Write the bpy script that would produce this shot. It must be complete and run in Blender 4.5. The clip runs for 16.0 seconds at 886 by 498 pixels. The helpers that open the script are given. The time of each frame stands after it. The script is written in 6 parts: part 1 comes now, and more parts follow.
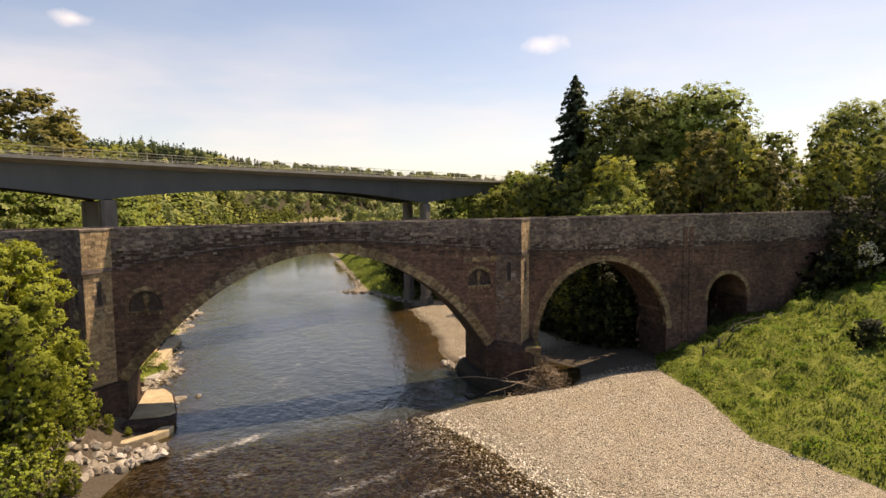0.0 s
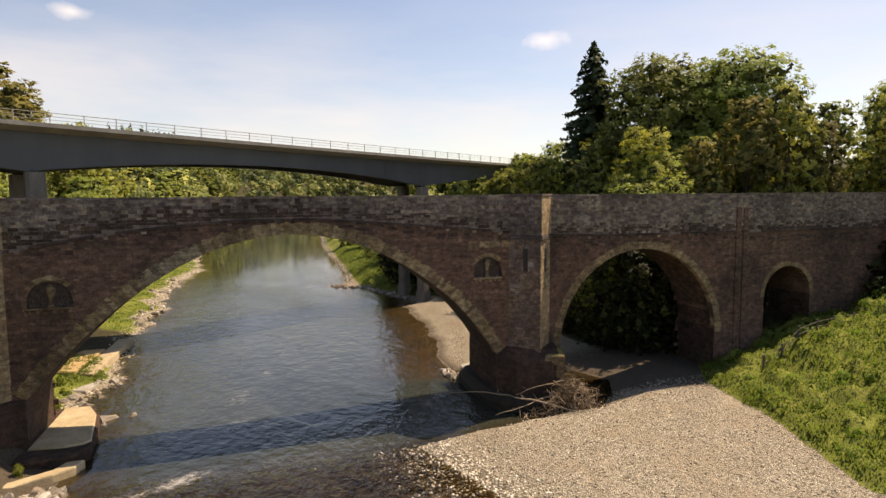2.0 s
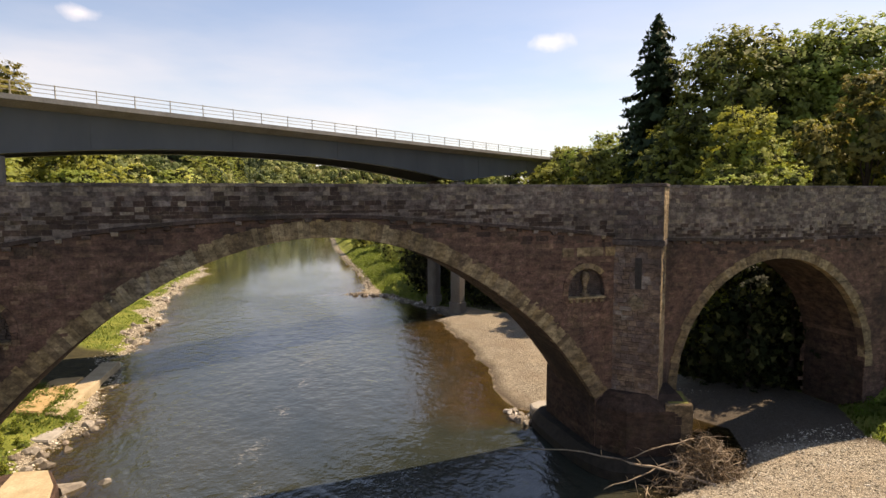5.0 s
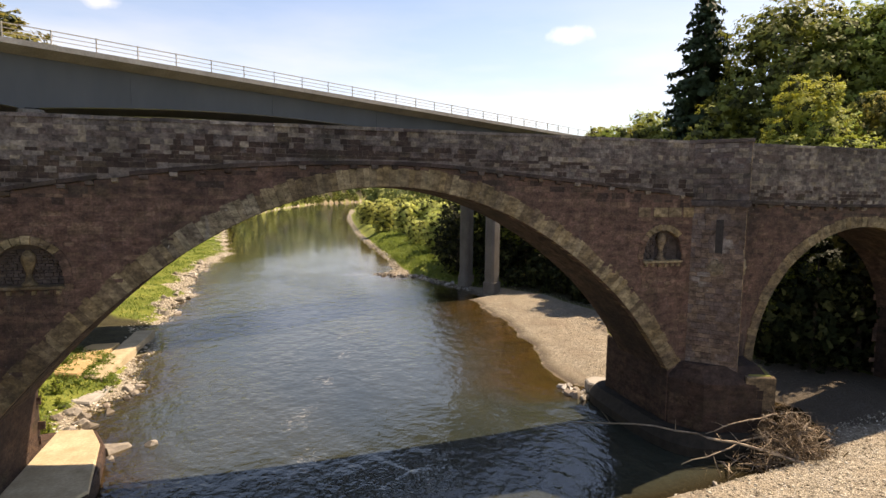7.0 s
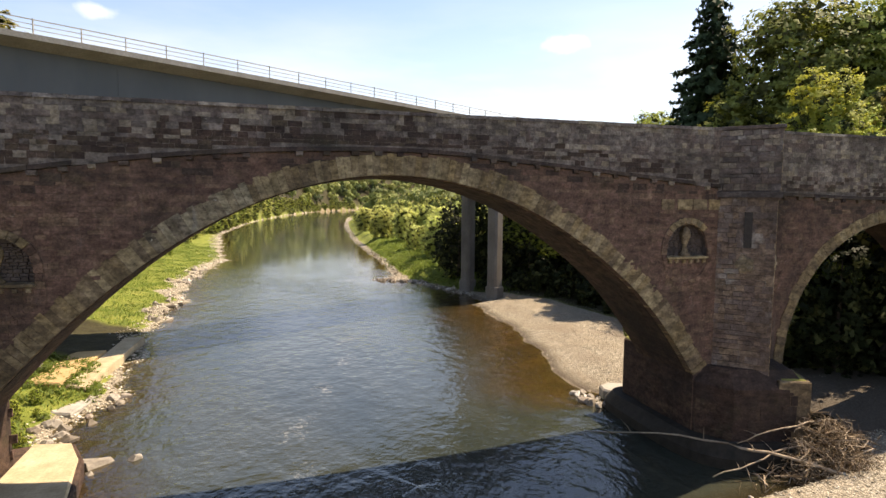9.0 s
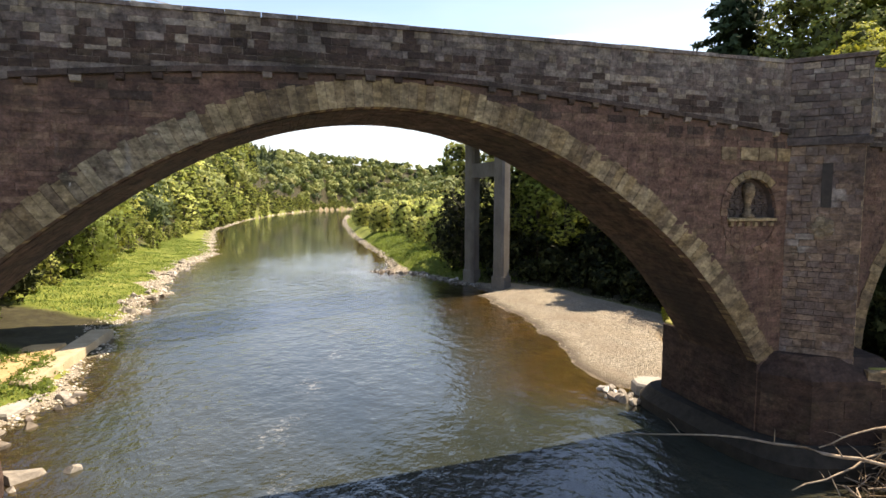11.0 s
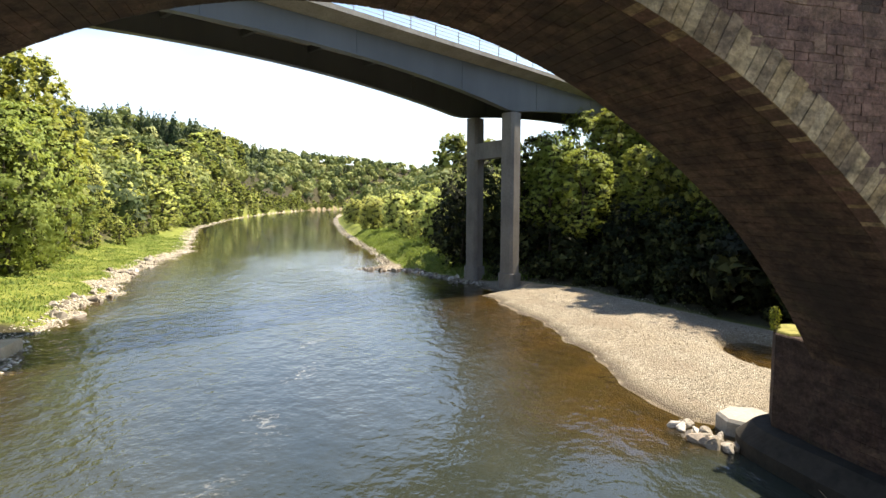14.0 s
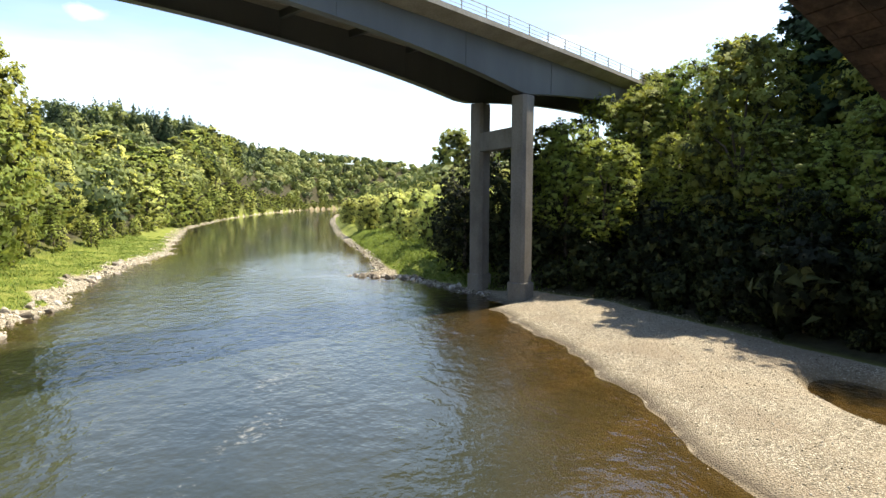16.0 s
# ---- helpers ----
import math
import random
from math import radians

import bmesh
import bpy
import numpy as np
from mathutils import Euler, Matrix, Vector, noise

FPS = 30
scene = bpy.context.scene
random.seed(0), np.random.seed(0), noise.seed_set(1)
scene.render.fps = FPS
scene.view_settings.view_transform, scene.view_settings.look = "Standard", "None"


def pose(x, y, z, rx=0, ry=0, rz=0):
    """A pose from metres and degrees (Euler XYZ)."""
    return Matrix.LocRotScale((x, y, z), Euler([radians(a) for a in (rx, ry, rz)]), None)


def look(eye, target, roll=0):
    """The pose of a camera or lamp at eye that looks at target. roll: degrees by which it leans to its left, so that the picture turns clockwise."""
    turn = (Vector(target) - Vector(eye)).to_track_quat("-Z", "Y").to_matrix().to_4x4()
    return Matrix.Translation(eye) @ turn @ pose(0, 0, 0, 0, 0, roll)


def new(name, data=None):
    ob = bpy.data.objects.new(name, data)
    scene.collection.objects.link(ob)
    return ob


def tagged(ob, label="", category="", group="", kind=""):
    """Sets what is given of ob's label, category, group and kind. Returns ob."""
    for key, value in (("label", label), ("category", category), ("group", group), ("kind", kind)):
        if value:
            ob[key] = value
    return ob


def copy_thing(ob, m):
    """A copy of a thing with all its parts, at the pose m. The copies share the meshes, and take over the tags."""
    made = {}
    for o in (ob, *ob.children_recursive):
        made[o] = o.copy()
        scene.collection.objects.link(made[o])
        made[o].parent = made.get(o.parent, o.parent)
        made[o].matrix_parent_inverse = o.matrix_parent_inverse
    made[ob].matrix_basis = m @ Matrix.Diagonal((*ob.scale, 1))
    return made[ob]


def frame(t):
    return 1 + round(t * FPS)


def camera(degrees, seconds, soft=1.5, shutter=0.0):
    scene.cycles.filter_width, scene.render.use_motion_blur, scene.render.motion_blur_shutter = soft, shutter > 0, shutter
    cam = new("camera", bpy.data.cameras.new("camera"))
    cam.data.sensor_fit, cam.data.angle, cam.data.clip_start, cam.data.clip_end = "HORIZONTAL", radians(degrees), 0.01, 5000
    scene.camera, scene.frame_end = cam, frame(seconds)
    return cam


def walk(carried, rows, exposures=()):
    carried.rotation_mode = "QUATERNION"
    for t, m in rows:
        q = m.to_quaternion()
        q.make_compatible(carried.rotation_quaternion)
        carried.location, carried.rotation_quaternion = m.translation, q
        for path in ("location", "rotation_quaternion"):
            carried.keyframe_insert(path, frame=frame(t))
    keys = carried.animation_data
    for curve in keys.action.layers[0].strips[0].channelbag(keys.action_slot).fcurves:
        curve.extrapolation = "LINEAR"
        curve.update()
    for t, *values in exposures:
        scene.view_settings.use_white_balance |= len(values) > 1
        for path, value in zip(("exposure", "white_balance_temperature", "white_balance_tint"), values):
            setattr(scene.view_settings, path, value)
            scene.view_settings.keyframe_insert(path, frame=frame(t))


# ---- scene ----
cam = camera(74.7, 16.0)
PATH = [
    (0, (-6.984, -56.035, 19.349), (-6.382, -54.134, 19.19), -0.8),
    (0.5, (-6.158, -53.225, 19.022), (-5.553, -51.326, 18.854), -0.6),
    (1, (-5.325, -50.32, 18.52), (-4.718, -48.422, 18.349), -0.6),
    (1.5, (-4.31, -47.369, 17.868), (-3.704, -45.47, 17.697), -0.6),
    (2, (-3.306, -44.383, 17.265), (-2.703, -42.484, 17.092), -0.5),
    (2.5, (-2.287, -41.375, 16.869), (-1.684, -39.476, 16.697), -0.6),
    (3, (-1.401, -38.756, 16.822), (-0.805, -36.854, 16.657), -0.6),
    (3.5, (-1.038, -36.668, 16.84), (-0.451, -34.763, 16.677), -0.4),
    (3.7, (-1.169, -35.909, 16.819), (-0.578, -34.006, 16.653), -0.3),
    (6, (-6.096, -28.64, 16.007), (-5.525, -26.731, 15.839), -0.1),
    (6.5, (-6.334, -28.34, 15.232), (-5.783, -26.426, 15.05), 0.2),
    (7, (-6.407, -28.295, 14.443), (-5.863, -26.38, 14.249), 0.7),
    (7.5, (-6.576, -28.277, 14.132), (-6.031, -26.362, 13.943), 0.6),
    (8, (-6.617, -27.982, 14.066), (-6.069, -26.067, 13.881), 0.6),
    (8.2, (-6.6, -27.671, 14.017), (-6.048, -25.756, 13.84), 0.5),
    (10.5, (-5.458, -21.737, 11.999), (-4.901, -19.823, 11.838), 0.4),
    (11, (-5.163, -20.439, 11.422), (-4.606, -18.525, 11.257), 0.2),
    (11.5, (-4.889, -19.166, 11.014), (-4.332, -17.252, 10.846), 0.2),
    (12, (-4.593, -17.749, 10.918), (-4.032, -15.837, 10.75), 0.3),
    (12.5, (-4.141, -16.031, 10.784), (-3.574, -14.12, 10.622), 0.4),
    (13, (-3.665, -14.17, 10.249), (-3.096, -12.259, 10.086), 0.2),
    (13.5, (-3.258, -12.289, 9.76), (-2.686, -10.379, 9.596), 0.1),
    (14, (-2.84, -10.405, 9.621), (-2.262, -8.497, 9.46), 0.2),
    (14.5, (-2.379, -8.445, 9.456), (-1.801, -6.538, 9.291), 0.1),
    (15, (-1.834, -6.343, 9.403), (-1.254, -4.436, 9.239), 0.1),
    (15.5, (-1.062, -4.132, 9.439), (-0.482, -2.225, 9.275), 0.2),
    (16, (-0.208, -1.843, 9.431), (0.368, 0.065, 9.269), 0.2),
]
walk(cam, [(t, look(eye, target, roll)) for t, eye, target, roll in PATH],
     exposures=[(0, 0.62, 8350, 21), (3, 0.57, 8150, 19.5), (6, 0.82, 7900, 20), (9, 1.12, 7550, 17), (11, 1.30, 7250, 16), (13, 1.49, 7000, 13), (14.5, 1.48, 6850, 10), (16, 1.40, 6750, 8)])

# ---- sky, sun ----
SUN = Vector((0.62, 0.195, 1.0)).normalized()
world = bpy.data.worlds.new("sky")
scene.world = world
world.use_nodes = True
wn, wl = world.node_tree.nodes, world.node_tree.links
wn.clear()
w_out, w_bg = wn.new("ShaderNodeOutputWorld"), wn.new("ShaderNodeBackground")
w_sky = wn.new("ShaderNodeTexSky")
w_sky.sky_type, w_sky.sun_disc = "NISHITA", False
w_sky.sun_elevation = math.asin(SUN.z)
w_sky.sun_rotation = math.atan2(SUN.x, SUN.y)
w_sky.air_density, w_sky.dust_density, w_sky.ozone_density = 1.0, 0.5, 3.2
w_co, w_map = wn.new("ShaderNodeTexCoord"), wn.new("ShaderNodeMapping")
w_map.inputs["Scale"].default_value = (1.6, 1.6, 7.0)
w_map.inputs["Rotation"].default_value = (0.0, radians(6), radians(20))
w_noise, w_ramp = wn.new("ShaderNodeTexNoise"), wn.new("ShaderNodeValToRGB")
w_noise.inputs["Scale"].default_value, w_noise.inputs["Detail"].default_value = 1.7, 7.0
w_noise.inputs["Roughness"].default_value = 0.52
w_ramp.color_ramp.elements[0].position, w_ramp.color_ramp.elements[1].position = 0.36, 0.78
w_mix = wn.new("ShaderNodeMix")
w_mix.data_type = "RGBA"
w_mix.inputs["B"].default_value = (5.85, 6.05, 6.35, 1)
w_haze = wn.new("ShaderNodeMath")
w_haze.operation, w_haze.use_clamp = "MULTIPLY_ADD", True
w_haze.inputs[1].default_value, w_haze.inputs[2].default_value = 0.60, 0.15
wl.new(w_co.outputs["Generated"], w_map.inputs["Vector"])
wl.new(w_map.outputs["Vector"], w_noise.inputs["Vector"])
wl.new(w_noise.outputs["Fac"], w_ramp.inputs["Fac"])
wl.new(w_ramp.outputs["Color"], w_haze.inputs[0])
w_part, w_low, w_thin = wn.new("ShaderNodeSeparateXYZ"), wn.new("ShaderNodeMapRange"), wn.new("ShaderNodeMath")
w_low.inputs["From Min"].default_value, w_low.inputs["From Max"].default_value = 0.15, 0.34
w_low.inputs["To Min"].default_value, w_low.inputs["To Max"].default_value = 1.0, 0.10
w_thin.operation = "MULTIPLY"
wl.new(w_co.outputs["Generated"], w_part.inputs[0])
wl.new(w_part.outputs["Z"], w_low.inputs["Value"])
wl.new(w_haze.outputs[0], w_thin.inputs[0])
wl.new(w_low.outputs[0], w_thin.inputs[1])
wl.new(w_thin.outputs[0], w_mix.inputs["Factor"])
wl.new(w_sky.outputs["Color"], w_mix.inputs["A"])
# two small fair-weather clouds
top_colour = w_mix.outputs["Result"]
w_puff = wn.new("ShaderNodeTexNoise")
w_puff.inputs["Scale"].default_value, w_puff.inputs["Detail"].default_value = 26.0, 5.0
wl.new(w_co.outputs["Generated"], w_puff.inputs["Vector"])
for way, size in (((-0.235, 0.936, 0.260), 34.0), ((0.446, 0.859, 0.250), 25.0)):
    away, flat, far = wn.new("ShaderNodeVectorMath"), wn.new("ShaderNodeVectorMath"), wn.new("ShaderNodeVectorMath")
    away.operation, flat.operation, far.operation = "SUBTRACT", "MULTIPLY", "LENGTH"
    away.inputs[1].default_value = way
    flat.inputs[1].default_value = (size, size, size * 2.4)
    rag, lump = wn.new("ShaderNodeMath"), wn.new("ShaderNodeMapRange")
    rag.operation = "MULTIPLY_ADD"
    rag.inputs[1].default_value = 1.6
    lump.inputs["From Min"].default_value, lump.inputs["From Max"].default_value = 1.75, 0.75
    lump.inputs["To Max"].default_value = 0.6
    puff = wn.new("ShaderNodeMix")
    puff.data_type = "RGBA"
    puff.inputs["B"].default_value = (8.2, 8.2, 8.2, 1)
    wl.new(w_co.outputs["Generated"], away.inputs[0])
    wl.new(away.outputs[0], flat.inputs[0])
    wl.new(flat.outputs[0], far.inputs[0])
    wl.new(w_puff.outputs["Fac"], rag.inputs[0])
    wl.new(far.outputs["Value"], rag.inputs[2])
    wl.new(rag.outputs[0], lump.inputs["Value"])
    wl.new(lump.outputs[0], puff.inputs["Factor"])
    wl.new(top_colour, puff.inputs["A"])
    top_colour = puff.outputs["Result"]
wl.new(top_colour, w_bg.inputs["Color"])
w_bg.inputs["Strength"].default_value = 0.112
wl.new(w_bg.outputs[0], w_out.inputs["Surface"])

sun = new("sun", bpy.data.lights.new("sun", "SUN"))
sun.data.energy, sun.data.angle, sun.data.color = 5.0, radians(0.53), (1.0, 0.90, 0.74)
sun.matrix_world = look(SUN * 300, (0, 0, 0))


# ---- materials ----
class Nodes:
    """A small wrapper that makes node materials short to write."""

    def __init__(self, name):
        self.mat = bpy.data.materials.new(name)
        self.mat.use_nodes = True
        self.n, self.l = self.mat.node_tree.nodes, self.mat.node_tree.links
        self.n.clear()
        self.out = self.n.new("ShaderNodeOutputMaterial")
        self.co = self.n.new("ShaderNodeTexCoord").outputs["Object"]

    def put(self, socket, value):
        if hasattr(value, "is_output"):
            self.l.new(value, socket)
        elif isinstance(value, tuple) and len(value) == 3 and socket.type == "RGBA":
            socket.default_value = (*value, 1)
        else:
            socket.default_value = value

    def node(self, kind, out=0, **ins):
        nd = self.n.new(kind)
        for key, v in ins.items():
            self.put(nd.inputs[int(key[1:]) if key[0] == "i" and key[1:].isdigit() else key], v)
        return nd.outputs[out]

    def noise(self, scale, detail=4.0, rough=0.55, stretch=None, out=0):
        co = self.co
        if stretch:
            co = self.node("ShaderNodeMapping", Vector=co, Scale=stretch)
        return self.node("ShaderNodeTexNoise", out, Vector=co, Scale=scale, Detail=detail, Roughness=rough)

    def ramp(self, fac, *stops):
        nd = self.n.new("ShaderNodeValToRGB")
        while len(nd.color_ramp.elements) < len(stops):
            nd.color_ramp.elements.new(0.5)
        for el, (p, c) in zip(nd.color_ramp.elements, stops):
            el.position = p
            el.color = (*c, 1) if isinstance(c, tuple) else (c, c, c, 1)
        self.put(nd.inputs[0], fac)
        return nd.outputs[0]

    def mix(self, fac, a, b, blend="MIX"):
        nd = self.n.new("ShaderNodeMix")
        nd.data_type, nd.blend_type = "RGBA", blend
        self.put(nd.inputs["Factor"], fac)
        self.put(nd.inputs["A"], a)
        self.put(nd.inputs["B"], b)
        return nd.outputs["Result"]

    def math(self, op, a, b=0.5, c=0.0, clamp=False):
        nd = self.n.new("ShaderNodeMath")
        nd.operation, nd.use_clamp = op, clamp
        for i, v in enumerate((a, b, c)):
            self.put(nd.inputs[i], v)
        return nd.outputs[0]

    def bump(self, height, strength=0.5, distance=0.02):
        return self.node("ShaderNodeBump", Height=height, Strength=strength, Distance=distance)

    def attr(self, name):
        nd = self.n.new("ShaderNodeAttribute")
        nd.attribute_name = name
        return nd.outputs["Fac"]

    def random(self):
        return self.node("ShaderNodeObjectInfo", "Random")

    def island(self):
        return self.node("ShaderNodeNewGeometry", "Random Per Island")

    def surface(self, shader):
        self.l.new(shader, self.out.inputs["Surface"])
        return self.mat

    def done(self, color, rough=0.8, normal=None, metal=0.0, spec=0.4):
        ins = {"Base Color": color, "Roughness": rough, "Metallic": metal, "Specular IOR Level": spec}
        if normal is not None:
            ins["Normal"] = normal
        return self.surface(self.node("ShaderNodeBsdfPrincipled", **ins))


def stone_material(name, tone, lichen=0.35, stain=0.72, per_object=False, wet=0.0, blend=0.25, cloud=0.3):
    """Old sandstone: each stone with a tone of its own under soot, lime runs and lichen that cross the joints."""
    k = Nodes(name)
    pick = k.random() if per_object else k.island()
    own = k.ramp(pick, (0.0, tone[0]), (0.22, tone[1]), (0.45, tone[2]), (0.7, tone[3]), (1.0, tone[4]))
    blot = k.ramp(k.noise(0.55, 6, 0.6), (0.28, tone[0]), (0.42, tone[3]), (0.55, tone[1]), (0.72, tone[2]))
    base = k.mix(blend, own, blot)
    grain = k.noise(9.0, 6, 0.7)
    base = k.mix(0.65, base, k.ramp(grain, (0.3, 0.2), (0.7, 0.82)), "OVERLAY")
    cloudy = k.noise(1.9, 6, 0.62, (1.0, 1.0, 1.7))
    base = k.mix(cloud, base, k.ramp(cloudy, (0.34, 0.12), (0.64, 0.86)), "OVERLAY")
    soot = k.noise(0.16, 8, 0.68, (1.0, 1.0, 0.8))
    base = k.mix(k.math("MULTIPLY", k.ramp(soot, (0.46, 0.0), (0.66, 1.0)), stain), base, (0.026, 0.022, 0.020))
    run = k.noise(1.3, 5, 0.65, (1.0, 1.0, 0.08))
    base = k.mix(k.math("MULTIPLY", k.ramp(run, (0.56, 0.0), (0.72, 1.0)), 0.45 * stain), base, (0.035, 0.03, 0.026))
    lime = k.noise(0.9, 6, 0.7, (1.0, 1.0, 0.16))
    base = k.mix(k.math("MULTIPLY", k.ramp(lime, (0.60, 0.0), (0.74, 1.0)), lichen * 0.8), base, (0.30, 0.275, 0.24))
    patch, spots = k.noise(0.4, 4, 0.6), k.noise(5.5, 7, 0.75)
    freckle = k.math("MULTIPLY", k.ramp(spots, (0.60, 0.0), (0.66, 1.0)), k.ramp(patch, (0.45, 0.0), (0.6, 1.0)))
    base = k.mix(k.math("MULTIPLY", freckle, lichen), base, (0.40, 0.37, 0.31))
    band = k.noise(0.8, 6, 0.66, (0.12, 0.12, 1.0))
    base = k.mix(k.math("MULTIPLY", k.ramp(band, (0.50, 0.0), (0.66, 1.0)), 0.7 * stain), base, (0.03, 0.026, 0.023))
    moss = k.noise(0.6, 6, 0.62)
    base = k.mix(k.math("MULTIPLY", k.ramp(moss, (0.57, 0.0), (0.72, 1.0)), 0.3), base, (0.06, 0.062, 0.028))
    return k.done(base, 0.92 - wet, k.bump(k.math("ADD", grain, k.math("ADD", spots, cloudy)), 1.0, 0.04), spec=0.2)


RED = ((0.069, 0.042, 0.033), (0.148, 0.087, 0.063), (0.205, 0.130, 0.092), (0.106, 0.067, 0.050), (0.295, 0.205, 0.125))
BUFF = ((0.131, 0.092, 0.074), (0.236, 0.180, 0.119), (0.294, 0.230, 0.157), (0.168, 0.122, 0.095), (0.420, 0.330, 0.199))
GREY = ((0.058, 0.046, 0.042), (0.165, 0.135, 0.119), (0.118, 0.082, 0.069), (0.240, 0.207, 0.178), (0.315, 0.252, 0.171))
RING = ((0.115, 0.082, 0.055), (0.32, 0.235, 0.120), (0.175, 0.130, 0.090), (0.40, 0.320, 0.190), (0.225, 0.165, 0.095))
M_RED = stone_material("red_sandstone", tuple((0.3 * 0.15 + 0.66 * a, 0.3 * 0.088 + 0.66 * b, 0.3 * 0.07 + 0.66 * c) for a, b, c in RED), 0.35, 0.75, False, 0.0, 0.45, 0.6)
M_GREY = stone_material("weathered_grey_sandstone", GREY, 0.7, 0.62, False, 0.0, 0.3, 0.6)
M_GREY_PIECE = stone_material("weathered_grey_sandstone_block", GREY, 0.7, 0.62, True, 0.0, 0.3, 0.6)
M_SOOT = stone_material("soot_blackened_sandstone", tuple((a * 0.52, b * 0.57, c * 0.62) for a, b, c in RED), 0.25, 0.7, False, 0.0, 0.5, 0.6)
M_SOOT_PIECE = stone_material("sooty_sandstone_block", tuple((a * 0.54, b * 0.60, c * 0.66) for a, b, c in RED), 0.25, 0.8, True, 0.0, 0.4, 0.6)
M_RED_PIECE = stone_material("red_sandstone_block", RED, 0.35, 0.7, True, 0.0, 0.4, 0.6)
M_BUFF_PIECE = stone_material("buff_sandstone_block", tuple((a * 0.82, b * 0.80, c * 0.78) for a, b, c in RING), 0.4, 0.62, True, 0.0, 0.25, 0.65)
M_PALE_PIECE = stone_material("bleached_sandstone_block", tuple((0.03 + a * 0.68, 0.03 + b * 0.70, 0.03 + c * 0.72) for a, b, c in RING), 0.9, 0.5, True, 0.0, 0.25, 0.8)
M_BUFF = stone_material("patched_grey_sandstone", tuple((0.03 + a * 0.62, 0.025 + b * 0.56, 0.02 + c * 0.58) for a, b, c in BUFF), 1.0, 0.5, False, 0.0, 0.5, 0.7)
# golden tone that paints sunlight on the cutwaters' right flanks
M_SUN_FLANK = stone_material("sunlit_flank_sandstone", ((0.20, 0.135, 0.08), (0.34, 0.25, 0.14), (0.26, 0.18, 0.11), (0.42, 0.32, 0.19), (0.16, 0.11, 0.075)), 0.5, 0.35, False, 0.0, 0.2, 0.5)
M_POINT = stone_material("patchy_lime_pointing", ((0.10, 0.075, 0.062), (0.16, 0.12, 0.10), (0.40, 0.37, 0.32), (0.12, 0.09, 0.075), (0.34, 0.31, 0.26)), 0.6, 0.4, False, 0.0, 0.95)
# the same red stone, with shade on plinths and jambs put into its tone
M_PLINTH = stone_material("shade_dark_plinth_sandstone", tuple((a * 0.42, b * 0.43, c * 0.43) for a, b, c in RED), 0.12, 0.7, False, 0.0, 0.75, 0.6)
# red sandstone darkened so that its colour carries the shade under the arches
M_SOFFIT = stone_material("shade_dark_soffit_sandstone", tuple((a * 0.54, b * 0.56, c * 0.56) for a, b, c in RED), 0.10, 0.8, False, 0.0, 0.7, 0.7)


def make_mortar():
    return stone_material("lime_mortar", tuple((a * 0.95, b * 0.97, c) for a, b, c in RED), 0.35, 0.7, False, 0.0, 0.9)


def make_concrete(name, a, b, scale=0.5):
    k = Nodes(name)
    c = k.ramp(k.noise(scale, 7, 0.62, (1, 1, 0.4)), (0.3, a), (0.7, b))
    c = k.mix(0.35, c, k.ramp(k.noise(7.0, 5), (0.3, 0.3), (0.7, 0.75)), "OVERLAY")
    return k.done(c, 0.85, k.bump(k.noise(22.0, 4), 0.3, 0.01), spec=0.3)


def make_painted_steel():
    k = Nodes("blue_grey_painted_steel")
    c = k.ramp(k.noise(0.25, 6, 0.6, (1, 1, 0.3)), (0.3, (0.072, 0.078, 0.080)), (0.7, (0.108, 0.114, 0.115)))
    c = k.mix(k.math("MULTIPLY", k.ramp(k.noise(2.5, 6, 0.7, (1, 1, 0.12)), (0.52, 0.0), (0.7, 1.0)), 0.35), c, (0.09, 0.09, 0.085))
    return k.done(c, 0.5, k.bump(k.noise(1.2, 3), 0.1, 0.02), spec=0.4)


def make_plain(name, a, b, scale, rough=0.8, metal=0.0, bump=0.3):
    k = Nodes(name)
    grain = k.noise(scale, 6, 0.65)
    return k.done(k.ramp(grain, (0.3, a), (0.7, b)), rough, k.bump(grain, bump, 0.02), metal, 0.3)


def make_leaf(name, dark, mid, bright, glow=0.35):
    """Leaves that differ from tree to tree and from clump to clump, and let some light through."""
    k = Nodes(name)
    tone = k.mix(0.5, k.ramp(k.island(), (0.0, dark), (0.5, mid), (1.0, bright)), mid)
    own = k.random()
    tone = k.mix(0.6, tone, k.ramp(own, (0.0, dark), (0.35, mid), (0.7, bright), (1.0, mid)))
    hsv = k.node("ShaderNodeHueSaturation", Color=tone, Hue=k.math("MULTIPLY_ADD", own, 0.03, 0.485), Saturation=1.0,
                 Value=k.math("MULTIPLY_ADD", k.noise(0.5, 3), 0.7, 0.68))
    body = k.node("ShaderNodeBsdfPrincipled", **{"Base Color": hsv, "Roughness": 0.65, "Specular IOR Level": 0.14})
    lit = k.node("ShaderNodeHueSaturation", Color=hsv, Hue=0.485, Saturation=1.1, Value=1.3)
    thin = k.node("ShaderNodeBsdfTranslucent", Color=lit)
    return k.surface(k.node("ShaderNodeMixShader", i0=glow, i1=body, i2=thin))


